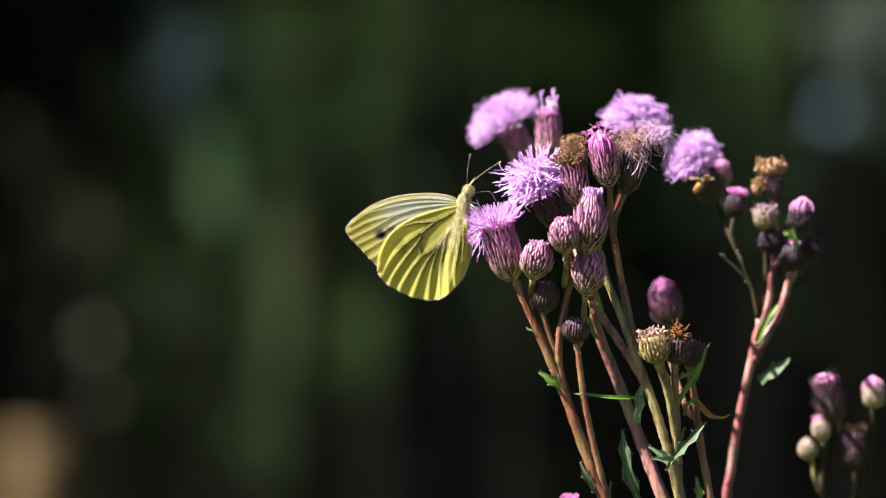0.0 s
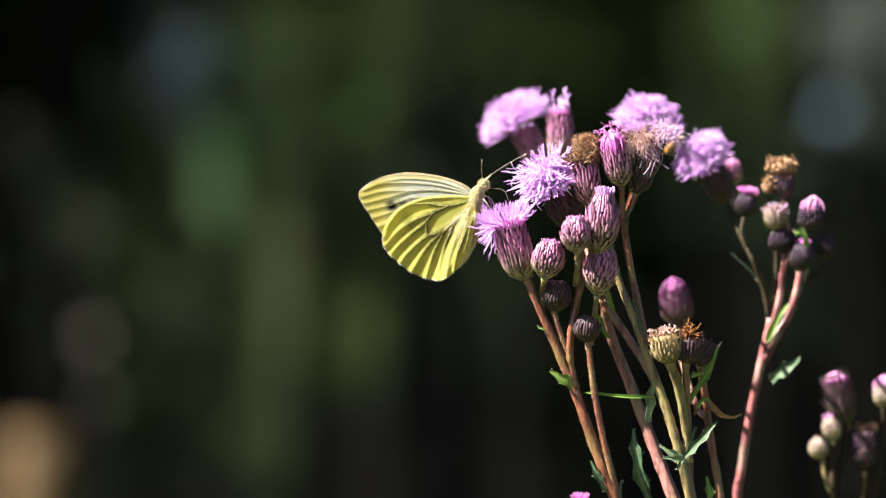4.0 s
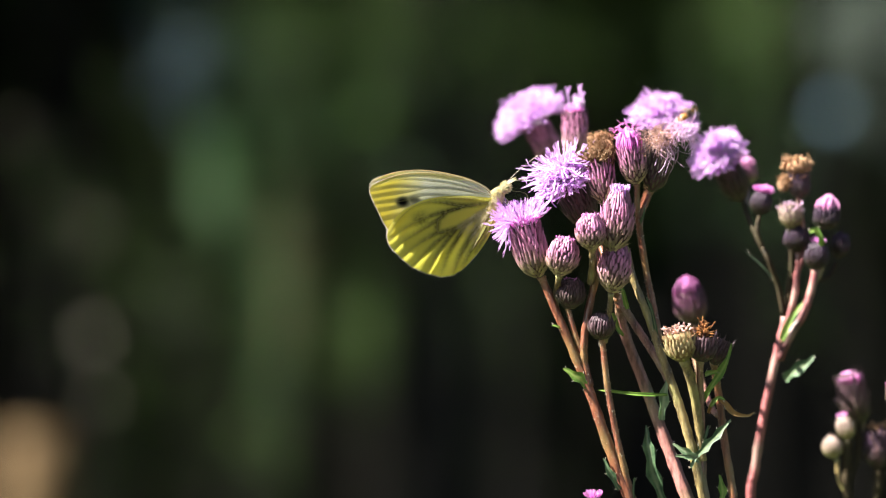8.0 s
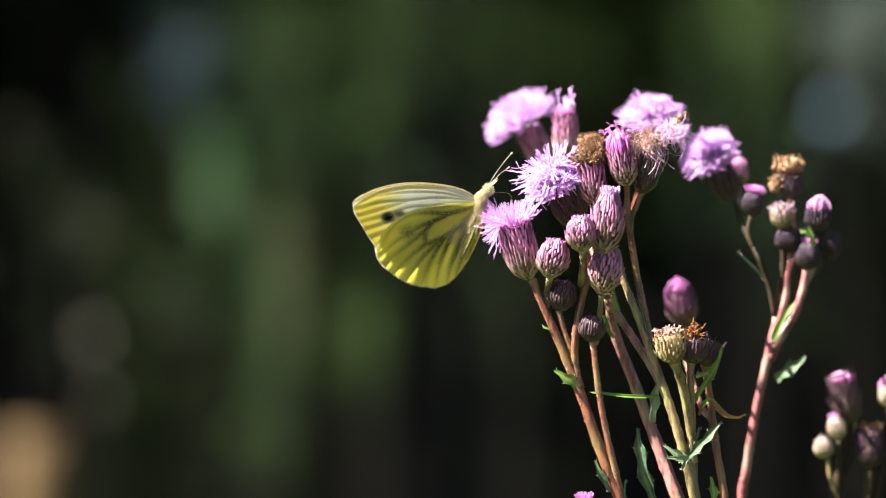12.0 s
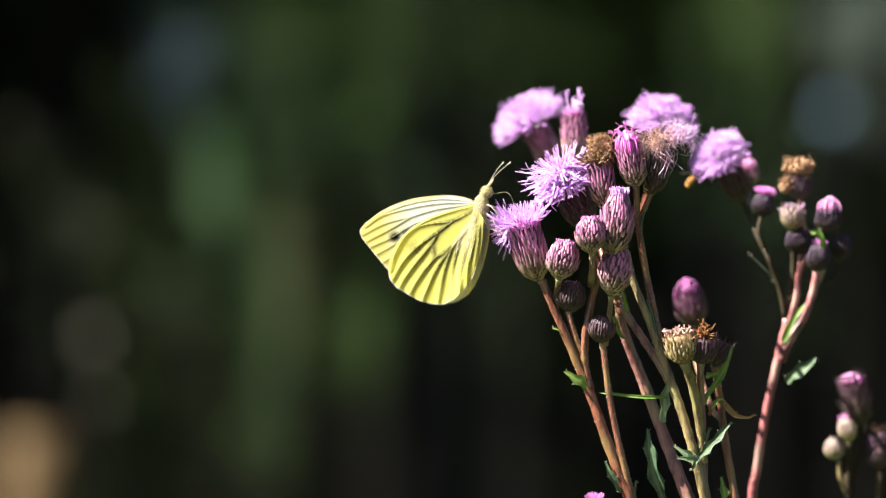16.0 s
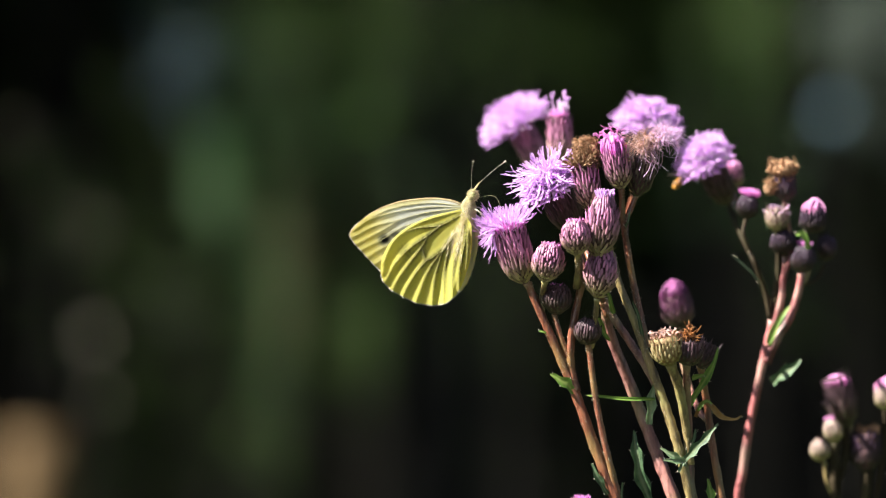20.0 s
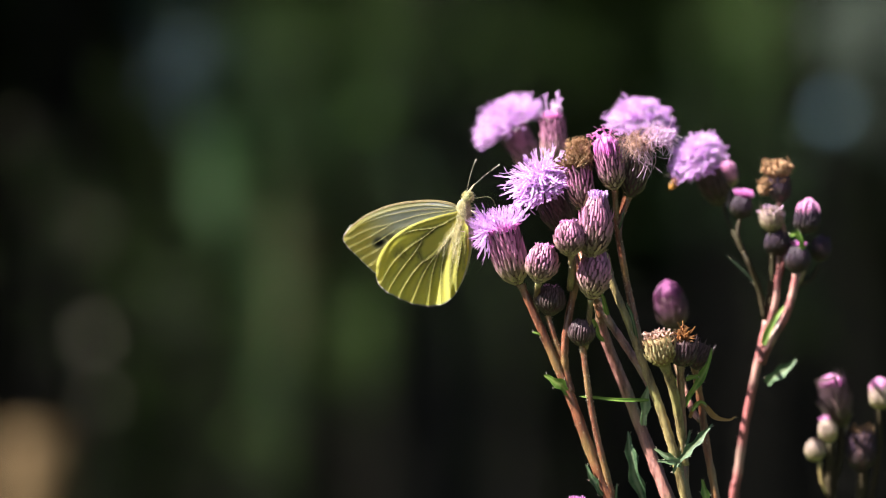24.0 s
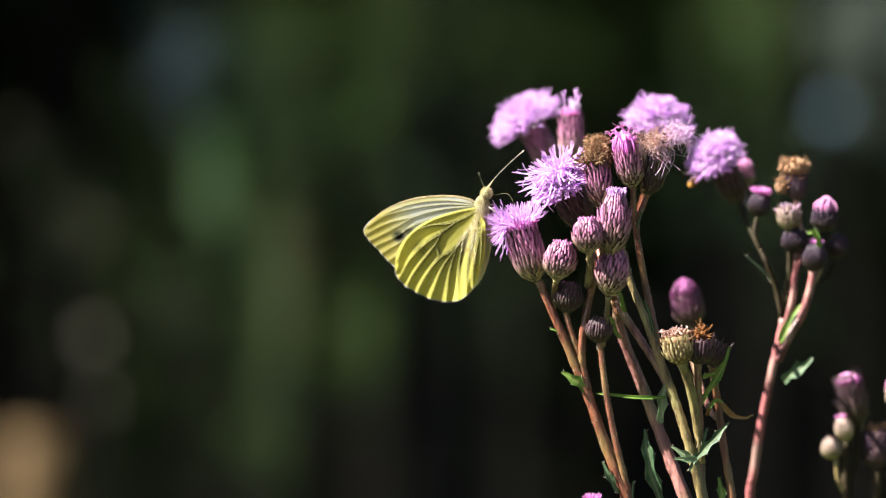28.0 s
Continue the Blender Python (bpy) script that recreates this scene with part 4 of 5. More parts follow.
    leaf(a, [(1200, 815, -4), (1218, 795, -10), (1240, 772, -12), (1262, 746, -10)], 18, LEAF_BLUE, r, 3, 0.45)
    leaf(a, [(1202, 812, -6), (1182, 804, -14), (1158, 790, -14)], 14, LEAF_PALE, r, 2)
    leaf(a, [(1206, 820, -6), (1190, 813, -14), (1164, 812, -20)], 15, LEAF_PALE, r, 2)
    leaf(a, [(1198, 812, -6), (1196, 822, -14), (1192, 834, -16)], 10, LEAF_BLUE, r, 1)
    leaf(a, [(1206, 800, 2), (1216, 780, 4), (1222, 756, 6)], 10, LEAF_BLUE, r, 1)
    leaf(a, [(1140, 748, 20), (1143, 710, 16), (1150, 670, 20)], 20, LEAF_PALE, r, 2)
    leaf(a, [(1150, 704, 14), (1100, 703, 4), (1052, 699, 0), (1026, 696, 4)], 9, LEAF, r, 1, 0.9, spine=0)
    leaf(a, [(1212, 715, 10), (1232, 680, 4), (1252, 648, 0), (1262, 612, 0)], 16, LEAF, r, 2)
    leaf(a, [(1205, 690, 0), (1196, 672, -4), (1186, 656, -4)], 12, LEAF, r, 1)
    leaf(a, [(1216, 668, 0), (1228, 664, -6), (1238, 660, -8)], 12, LEAF, r, 1)
    leaf(a, [(1222, 735, 20), (1234, 712, 10), (1250, 716, 10), (1266, 736, 12), (1290, 740, 14), (1304, 733, 14)], 11, LEAF_DRY, r, 2, 0.8)
    leaf(a, [(1226, 724, 10), (1240, 708, 6), (1252, 712, 6)], 9, LEAF, r, 1)
    leaf(a, [(1246, 900, 20), (1248, 870, 20), (1242, 844, 20)], 16, LEAF, r, 2)
    leaf(a, [(1092, 900, 8), (1090, 872, 4), (1092, 850, 4)], 8, LEAF_BLUE, r, 1)
    leaf(a, [(1098, 402, 4), (1104, 388, -2), (1107, 370, -2)], 6, LEAF_BLUE, r, 1)
    leaf(a, [(962, 588, 2), (954, 584, -4), (944, 582, -4)], 7, LEAF, r, 1)
    leaf(a, [(1050, 560, 60), (1060, 585, 60), (1072, 600, 66)], 14, LEAF, r, 1, 0.3, label="yellow-green leaf base")
    leaf(a, [(1078, 552, 56), (1072, 530, 50), (1066, 512, 50)], 12, LEAF, r, 1, 0.3)
    leaf(a, [(1130, 600, 4), (1122, 560, -4), (1110, 530, -4)], 9, LEAF_BLUE, r, 1, 0.8)
    for k in range(7):
        y0 = 1700 + 950 * k
        d = -1 if k % 2 else 1
        leaf(a, [(1290, y0, 50), (1290 + d * 350, y0 - 260, -60 + 80 * k), (1290 + d * 800, y0 - 120, -100 + 120 * k)], 190, LEAF, r, 5, 0.4, (0, -0.3, 1))
    return a


def thistle_right():
    r = random.Random(5)
    root = P(1400, 9300, 410)
    root.z = ground_height(root.x, root.y)
    a = thing("thistle", root, "creeping thistle with one lilac flower and reddish pink stem", "thistle", "thistles")
    a["deep"] = 110
    head(a, "open", (1280, 360), (1234, 270), 325, 50, r, 47, 56, 98, 420, "lilac flower in full bloom", mat=BRACT_DARK, deep=False, fat=1.8)
    head(a, "opening", (1290, 328), (1288, 298), 370, 34, r, 22, 0, 18, 60, "small mauve bud", mat=BRACT, top_mat=FLORET_ROSE, name="bud")
    head(a, "bud", (1308, 384), (1316, 346), 230, 38, r, 12, 0, 40, 70, "dark bud with a magenta tip", mat=BRACT_VIOLET, name="bud")
    head(a, "dry", (1382, 356), (1378, 312), 220, 40, r, 7, 0, 60, 120, "withered tan head", mat=BRACT_VIOLET, top_mat=TUFT_TAN)
    part("withered_core", Shape().ball(P(1378, 300, 325), 20 * UNIT, (1.1, 0.9, 0.6), None, 10, 14, 0.16, r), TUFT_TAN, a)
    part("withered_core", Shape().ball(P(1351, 333, 325), 11 * UNIT, (0.9, 0.9, 1.0), None, 10, 14, 0.16, r), TUFT_BROWN, a)
    curls(a, P(1376, 294, 325), (15, 8, 7), 260, 10, TUFT_TAN, r, (0, -0.2, 0.2), 1.8, coil=0.4)
    curls(a, P(1354, 324, 325), (6, 6, 8), 110, 9, TUFT_TAN, r, (0, -0.2, 0.0), 1.6, coil=0.4)
    head(a, "dry", (1366, 408), (1366, 366), 220, 42, r, 10, 0, 45, 60, "pale pink and cream head with ragged top", mat=BRACT_PALE, top_mat=FLORET_DRY)
    head(a, "opening", (1426, 410), (1430, 374), 180, 46, r, 30, 0, 20, 90, "rose pink bud", mat=BRACT_VIOLET, top_mat=FLORET_ROSE, name="bud")
    leaf(a, [(1416, 420, 176), (1408, 412, 170), (1398, 414, 168)], 16, LEAF, r, 1, 0.4)
    leaf(a, [(1422, 438, 176), (1418, 424, 170), (1410, 404, 168)], 14, LEAF, r, 1, 0.4)
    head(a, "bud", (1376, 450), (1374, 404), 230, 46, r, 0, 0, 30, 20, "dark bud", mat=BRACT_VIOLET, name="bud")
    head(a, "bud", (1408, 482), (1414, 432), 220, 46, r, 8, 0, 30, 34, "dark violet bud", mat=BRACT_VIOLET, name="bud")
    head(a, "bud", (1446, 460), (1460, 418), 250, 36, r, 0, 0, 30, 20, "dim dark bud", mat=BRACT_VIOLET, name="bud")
    # upper stem takes the shaded colour, the main stem below it the lit one
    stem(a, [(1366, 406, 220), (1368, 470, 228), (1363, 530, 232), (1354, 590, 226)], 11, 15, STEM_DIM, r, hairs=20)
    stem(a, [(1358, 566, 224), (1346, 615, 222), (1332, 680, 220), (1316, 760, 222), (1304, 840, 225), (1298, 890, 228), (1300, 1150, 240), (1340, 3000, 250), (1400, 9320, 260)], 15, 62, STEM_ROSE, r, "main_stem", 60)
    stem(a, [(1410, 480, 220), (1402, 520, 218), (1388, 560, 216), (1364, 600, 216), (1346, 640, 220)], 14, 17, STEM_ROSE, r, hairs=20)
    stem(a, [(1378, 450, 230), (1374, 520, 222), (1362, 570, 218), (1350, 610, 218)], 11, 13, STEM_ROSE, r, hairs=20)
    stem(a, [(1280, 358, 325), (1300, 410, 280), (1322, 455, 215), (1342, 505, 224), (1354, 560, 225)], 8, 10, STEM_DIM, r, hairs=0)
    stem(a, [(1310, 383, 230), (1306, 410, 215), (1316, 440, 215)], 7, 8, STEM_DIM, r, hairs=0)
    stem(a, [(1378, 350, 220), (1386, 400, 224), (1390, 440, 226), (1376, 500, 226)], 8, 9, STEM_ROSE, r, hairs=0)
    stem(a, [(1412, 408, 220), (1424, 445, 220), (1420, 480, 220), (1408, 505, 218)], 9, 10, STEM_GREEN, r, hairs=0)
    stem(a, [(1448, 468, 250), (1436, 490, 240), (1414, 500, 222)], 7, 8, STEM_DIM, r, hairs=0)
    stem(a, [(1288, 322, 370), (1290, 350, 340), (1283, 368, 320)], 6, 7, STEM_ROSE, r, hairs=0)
    leaf(a, [(1358, 676, 215), (1372, 662, 205), (1392, 650, 200), (1408, 632, 205)], 26, LEAF_BLUE, r, 2, 0.5)
    leaf(a, [(1350, 606, 212), (1362, 580, 206), (1374, 556, 204), (1388, 538, 208)], 16, LEAF, r, 1, 0.4)
    leaf(a, [(1342, 505, 224), (1318, 478, 224), (1284, 448, 230)], 6, LEAF_DIM, r, 1, 0.4)
    for k in range(6):
        y0 = 1900 + 1050 * k
        d = -1 if k % 2 else 1
        leaf(a, [(1330, y0, 240), (1330 + d * 320, y0 - 240, 200 + 80 * k), (1330 + d * 760, y0 - 100, 200 + 120 * k)], 180, LEAF, r, 5, 0.4, (0, -0.3, 1))
    return a


def thistle_small():
    r = random.Random(8)
    root = P(1560, 9300, 460)
    root.z = ground_height(root.x, root.y)
    a = thing("thistle", root, "creeping thistle with closed dark buds and pink tips", "thistle", "thistles")
    a["deep"] = 225
    head(a, "opening", (1490, 756), (1468, 664), 240, 54, r, 22, 0, 18, 110, "dark bud with bright pink florets", mat=BRACT_DARK, top_mat=FLORET_PINK, name="bud")
    head(a, "bud", (1470, 782), (1460, 740), 230, 34, r, 5, 0, 30, 20, "pale pinkish bud", mat=BRACT_PALE, name="bud")
    head(a, "bud", (1444, 814), (1440, 778), 230, 36, r, 0, 0, 30, 20, "small cream bud", mat=BRACT_PALE, name="bud")
    head(a, "bud", (1496, 730), (1450, 706), 250, 34, r, 0, 0, 30, 20, "small dull bud", mat=BRACT_DARK, name="bud")
    head(a, "dry", (1522, 834), (1524, 764), 245, 56, r, 5, 0, 60, 40, "dark dry head with tan rim", mat=BRACT_VIOLET, top_mat=TUFT_TAN)
    curls(a, P(1526, 757, 468), (12, 8, 3), 90, 10, TUFT_TAN, r, (0, -0.2, 0.2), 1.8, coil=0.4)
    head(a, "opening", (1560, 722), (1557, 686), 215, 40, r, 26, 0, 25, 80, "rose pink bud", top_mat=FLORET_ROSE, mat=BRACT_PALE, name="bud")
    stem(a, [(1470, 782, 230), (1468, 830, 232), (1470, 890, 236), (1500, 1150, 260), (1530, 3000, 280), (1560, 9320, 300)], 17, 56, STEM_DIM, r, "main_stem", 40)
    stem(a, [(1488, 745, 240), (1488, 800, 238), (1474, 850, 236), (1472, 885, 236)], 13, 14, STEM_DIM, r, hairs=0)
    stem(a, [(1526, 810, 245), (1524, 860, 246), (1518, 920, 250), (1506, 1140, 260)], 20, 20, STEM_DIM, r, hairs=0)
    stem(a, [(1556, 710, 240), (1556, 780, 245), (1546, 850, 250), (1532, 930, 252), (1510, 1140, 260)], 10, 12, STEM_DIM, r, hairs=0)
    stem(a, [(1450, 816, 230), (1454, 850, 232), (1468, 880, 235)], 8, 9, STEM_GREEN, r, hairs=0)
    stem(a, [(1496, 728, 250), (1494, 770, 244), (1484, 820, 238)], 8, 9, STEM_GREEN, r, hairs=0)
    for k in range(6):
        y0 = 1900 + 1050 * k
        d = 1 if k % 2 else -1
        leaf(a, [(1520, y0, 270), (1520 + d * 300, y0 - 240, 300 + 60 * k), (1520 + d * 700, y0 - 100, 330 + 100 * k)], 170, LEAF, r, 5, 0.4, (0, -0.3, 1))
    return a


thistle_a, thistle_b, thistle_c = thistle_main(), thistle_right(), thistle_small()


# ---- butterfly ----
# Built flat, wings shut, with its neck at (900, 323) of the plan; later carried to its places.
NECK = (900, 323)
AXIS = Vector((-57, 0, -135)).normalized()      # along the body, from head to tail
HINGE = (893, 342)
TALL = 1.10      # height of the shut wings over their flat plan


def wing_outline(pts, n):
    line = np.array(curve_points(pts, 10))
    d = np.concatenate([[0], np.cumsum(np.linalg.norm(np.diff(line, axis=0), axis=1))])
    s = np.linspace(0, d[-1], n)
    return np.stack([np.interp(s, d, line[:, 0]), np.interp(s, d, line[:, 1])], 1)


def vein_distance(pts, veins):
    best = np.full(len(pts), 1e9)
    for v in veins:
        line = np.array(curve_points(v, 6))
        for a, b in zip(line[:-1], line[1:]):
            ab = b - a
            f = np.clip(((pts - a) @ ab) / (ab @ ab + 1e-9), 0, 1)
            best = np.minimum(best, np.linalg.norm(pts - a - f[:, None] * ab, axis=1))
    return best


FORE_EDGE = [(893, 340), (874, 328), (847, 319), (815, 314), (779, 312), (746, 315), (720, 321), (700, 329), (682, 339), (675, 347), (678, 360), (690, 380), (704, 403), (718, 420), (738, 428),
             (775, 412), (830, 380), (875, 354)]
HIND_EDGE = [(890, 342), (850, 343), (810, 347), (773, 357), (746, 372), (727, 390), (717, 409), (714, 425), (718, 438), (726, 449), (742, 462), (758, 474), (778, 483), (800, 488),
             (820, 486), (835, 480), (848, 472), (862, 458), (875, 440), (887, 420), (897, 395), (903, 370)]
FORE_VEINS = [[(890, 338), (830, 322), (765, 319), (706, 329)], [(888, 340), (830, 329), (770, 326), (718, 329), (684, 341)], [(888, 341), (820, 337), (770, 340), (720, 342), (677, 352)],
              [(770, 340), (730, 352), (681, 364)], [(886, 345), (830, 350), (775, 352), (730, 366), (688, 374)], [(800, 352), (750, 372), (696, 388)],
              [(830, 352), (770, 382), (706, 402)], [(884, 348), (820, 372), (760, 402), (724, 420)]]
HIND_VEINS = [[(890, 345), (850, 346), (800, 352), (755, 370), (722, 405)], [(888, 350), (845, 361), (800, 358), (765, 364), (736, 388), (718, 420)],
              [(845, 361), (815, 374), (778, 388), (745, 408), (718, 434)], [(815, 374), (800, 390), (770, 412), (740, 436), (728, 450)], [(800, 390), (804, 412), (836, 402)],
              [(804, 412), (780, 428), (755, 450), (744, 463)], [(886, 360), (862, 384), (836, 402), (800, 432), (764, 477)], [(836, 402), (812, 440), (792, 486)],
              [(850, 394), (828, 444), (816, 486)], [(888, 368), (866, 404), (846, 446), (838, 478)], [(892, 372), (878, 406), (862, 438), (852, 468)], [(896, 374), (888, 402), (874, 436)]]


def anal_fold(p):
    """The inner part of the hindwing folds out over the abdomen and turns in again at its margin."""
    way = np.array([812, 487.0]) - np.array([893, 356.0])
    way /= np.linalg.norm(way)
    off = (p[:, 0] - 893) * -way[1] + (p[:, 1] - 356) * way[0]
    off = -off
    return 16.0 * np.clip((off + 10) / 24, 0, 1) - 2.0 * np.clip((off - 16) / 16, 0, 1)


def wing(parent, name, edge, veins, near, layer, under, label):
    """A scaled membrane, pleated along its veins: the underside faces out, the white upperside in. Under it hang its veins."""
    n, m = 150, 46
    out = wing_outline(edge, n)
    hub = np.array(edge[0]) * 0.5 + np.array(edge[-1]) * 0.5
    f = np.linspace(0.0, 1.0, m)[:, None, None]
    pts = (hub + (out[None] - hub) * f).reshape(-1, 2)
    d = vein_distance(pts, veins)
    sgn = 1.0 if near else -1.0
    span = np.linalg.norm(pts - np.array(HINGE), axis=1)
    pleat, rise, rib = (2.7, 30, 1.3) if "hind" in name else (1.4, 110, 0.7)
    relief = rib * np.exp(-(d / 2.4) ** 2) + pleat * (1 - np.clip(d / 10, 0, 1)) ** 1.1 * np.clip((span - rise) / 110, 0, 1) - 1.2 - 2.6 * np.sin(span / 210 * 3.1)
    if "hind" in name:
        relief = relief + anal_fold(pts)
    relief *= np.clip(span / 40, 0, 1)
    hx, hy = HINGE
    anchor = np.array([(hx - NECK[0]) * UNIT, 0, (NECK[1] - hy) * TALL * UNIT])
    rg = np.random.default_rng(5)
    v = []
    for depth in (layer, layer - 0.7):
        w = (depth + relief) * sgn
        v.append(np.stack([(pts[:, 0] - hx) * UNIT, -w * UNIT, (hy - pts[:, 1]) * TALL * UNIT], 1))
    q = np.arange(m * n).reshape(m, n)
    a = np.stack([q[:-1, :-1], q[:-1, 1:], q[1:, 1:], q[1:, :-1]], -1).reshape(-1, 4)
    faces = [tuple(int(i) for i in x) for x in a] + [tuple(int(i) + m * n for i in x[::-1]) for x in a]
    me = bpy.data.meshes.new(name)
    me.from_pydata(np.concatenate(v).tolist(), [], faces)
    rim = np.repeat(f.reshape(-1), n)
    left = np.clip((772 - pts[:, 0]) / 60, 0, 1) if "fore" in name else np.clip((730 - pts[:, 0]) / 30, 0, 0.8)
    spot = np.clip(1.6 - np.hypot((pts[:, 0] - 735) / 9.0, (pts[:, 1] - 367) / 7.0), 0, 1) if "fore" in name else np.zeros(len(pts))
    if "fore" in name:
        left = np.maximum(left, np.clip((322 - pts[:, 1]) / 8, 0, 0.6))
        spot = np.maximum(spot, 0.55 * np.clip(1.5 - np.hypot((pts[:, 0] - 755) / 10, (pts[:, 1] - 362) / 5), 0, 1))
    dusk = np.exp(-(d / 4.2) ** 2) * (1.0 if "hind" in name else 0.25) * np.clip((1.02 - rim) * 1.6, 0.05, 1) * (0.55 + 0.45 * np.exp(-((span - 95) / 50) ** 2))
    if "hind" in name:
        dusk = np.maximum(dusk, 0.55 * np.exp(-((pts[:, 0] - 770) / 14) ** 2 - ((pts[:, 1] - 392) / 12) ** 2))
    for key, val in (("tip", left), ("dusk", dusk), ("spot", spot)):
        me.attributes.new(key, "FLOAT", "POINT").data.foreach_set("value", np.concatenate([val, val * (0.3 if key == "dusk" else 1.0)]).astype(np.float32))
    me.materials.append(under)
    me.materials.append(WING_UPPER)
    half = len(a)
    me.polygons.foreach_set("material_index", [0] * half + [1] * half)
    me.polygons.foreach_set("use_smooth", [True] * (2 * half))
    me.update()
    ob = new(name, me)
    ob.parent = parent
    ob.location = anchor
    ob["anchor"] = tuple(Vector(parent["anchor"]) + Vector(anchor))
    tagged(ob, label)
    # fringe of fine scales along the outer margin
    s = Shape()
    for k in range(int(n * 0.42), int(n * 0.86)):
        for _ in range(20):
            p = out[k] + rg.normal(0, 0.8, 2)
            o = (out[k] - hub) / np.linalg.norm(out[k] - hub)
            b0 = Vector(((p[0] - hx) * UNIT, -(layer - 0.4 + relief[(m - 1) * n + k]) * sgn * UNIT, (hy - p[1]) * TALL * UNIT))
            e = Vector((o[0], rg.normal(0, 0.15), -o[1])) * UNIT * rg.uniform(0.8, 1.9)
            s.tube([b0, b0 + e], [0.17 * UNIT, 0.10 * UNIT], 3, None, False)
    s.v = [p + Vector(ob["anchor"]) for p in s.v]
    part("fringe", s, FRINGE, ob, "pale fringe", at=ob["anchor"])
    # the stout front rib of the forewing, and long pale hairs fanning over the root of the hindwing
    if "fore" in name:
        s = Shape()
        line = out[2:int(n * 0.44)]
        s.tube([Vector(((q[0] - hx) * UNIT, -(layer - 0.35 + relief[(m - 1) * n + 2 + k]) * sgn * UNIT, (hy - q[1]) * TALL * UNIT)) + Vector(ob["anchor"]) for k, q in enumerate(line)],
               [UNIT * (0.9 - 0.5 * k / len(line)) for k in range(len(line))], 6)
        part("costa", s, COSTA, ob, "tan front rib", at=ob["anchor"])
    else:
        s = Shape()
        for _ in range(330):
            a, r0 = radians(rg.uniform(108, 142)), rg.uniform(12, 70)
            ln = rg.uniform(14, 34) * (1 - r0 / 130)
            p0 = np.array([893 + r0 * math.cos(a), 352 + r0 * math.sin(a)])
            bend = a + rg.normal(0, 0.12)
            p1 = p0 + ln * np.array([math.cos(bend), math.sin(bend)])
            both = np.stack([p0, (p0 + p1) / 2, p1])
            near_by = ((pts[None] - both[:, None]) ** 2).sum(2).argmin(1)
            lift = layer + relief[near_by] + np.array([0.1, 1.5, 1.2])
            s.tube([Vector(((q[0] - hx) * UNIT, -w * sgn * UNIT, (hy - q[1]) * TALL * UNIT)) + Vector(ob["anchor"]) for q, w in zip(both, lift)], [0.20 * UNIT, 0.17 * UNIT, 0.06 * UNIT], 3, None, False)
        part("wing_hair", s, FUR, ob, "pale yellow hairs", at=ob["anchor"])
    # veins, as fine raised ribs
    for vn in veins:
        s = Shape()
        line = np.array(curve_points(vn, 8))
        dd = 0.1 + pleat * np.clip((np.linalg.norm(line - np.array(HINGE), axis=1) - rise) / 110, 0, 1) - 2.6 * np.sin(np.linalg.norm(line - np.array(HINGE), axis=1) / 210 * 3.1)
        if "hind" in name:
            dd = dd + anal_fold(line)
        dd *= np.clip(np.linalg.norm(line - np.array(HINGE), axis=1) / 40, 0, 1)
        s.tube([Vector(((p[0] - hx) * UNIT, -(layer - 0.1 + e) * sgn * UNIT, (hy - p[1]) * TALL * UNIT)) for p, e in zip(line, dd)],
               [UNIT * (0.36 - 0.20 * k / len(line)) for k in range(len(line))], 5, None, False)
        s.v = [p + Vector(ob["anchor"]) for p in s.v]
        part("vein", s, VEIN, ob, at=ob["anchor"])
    return ob


COSTA = material("wing_front_rib", (0.30, 0.22, 0.10), (0.55, 0.44, 0.24), 1500, 0.5, 0.0, 0.1)
VEIN = material("wing_vein", (0.32, 0.29, 0.10), (0.56, 0.51, 0.22), 1500, 0.5, 0.0, 0.1)


FEELER = 92      # length of an antenna


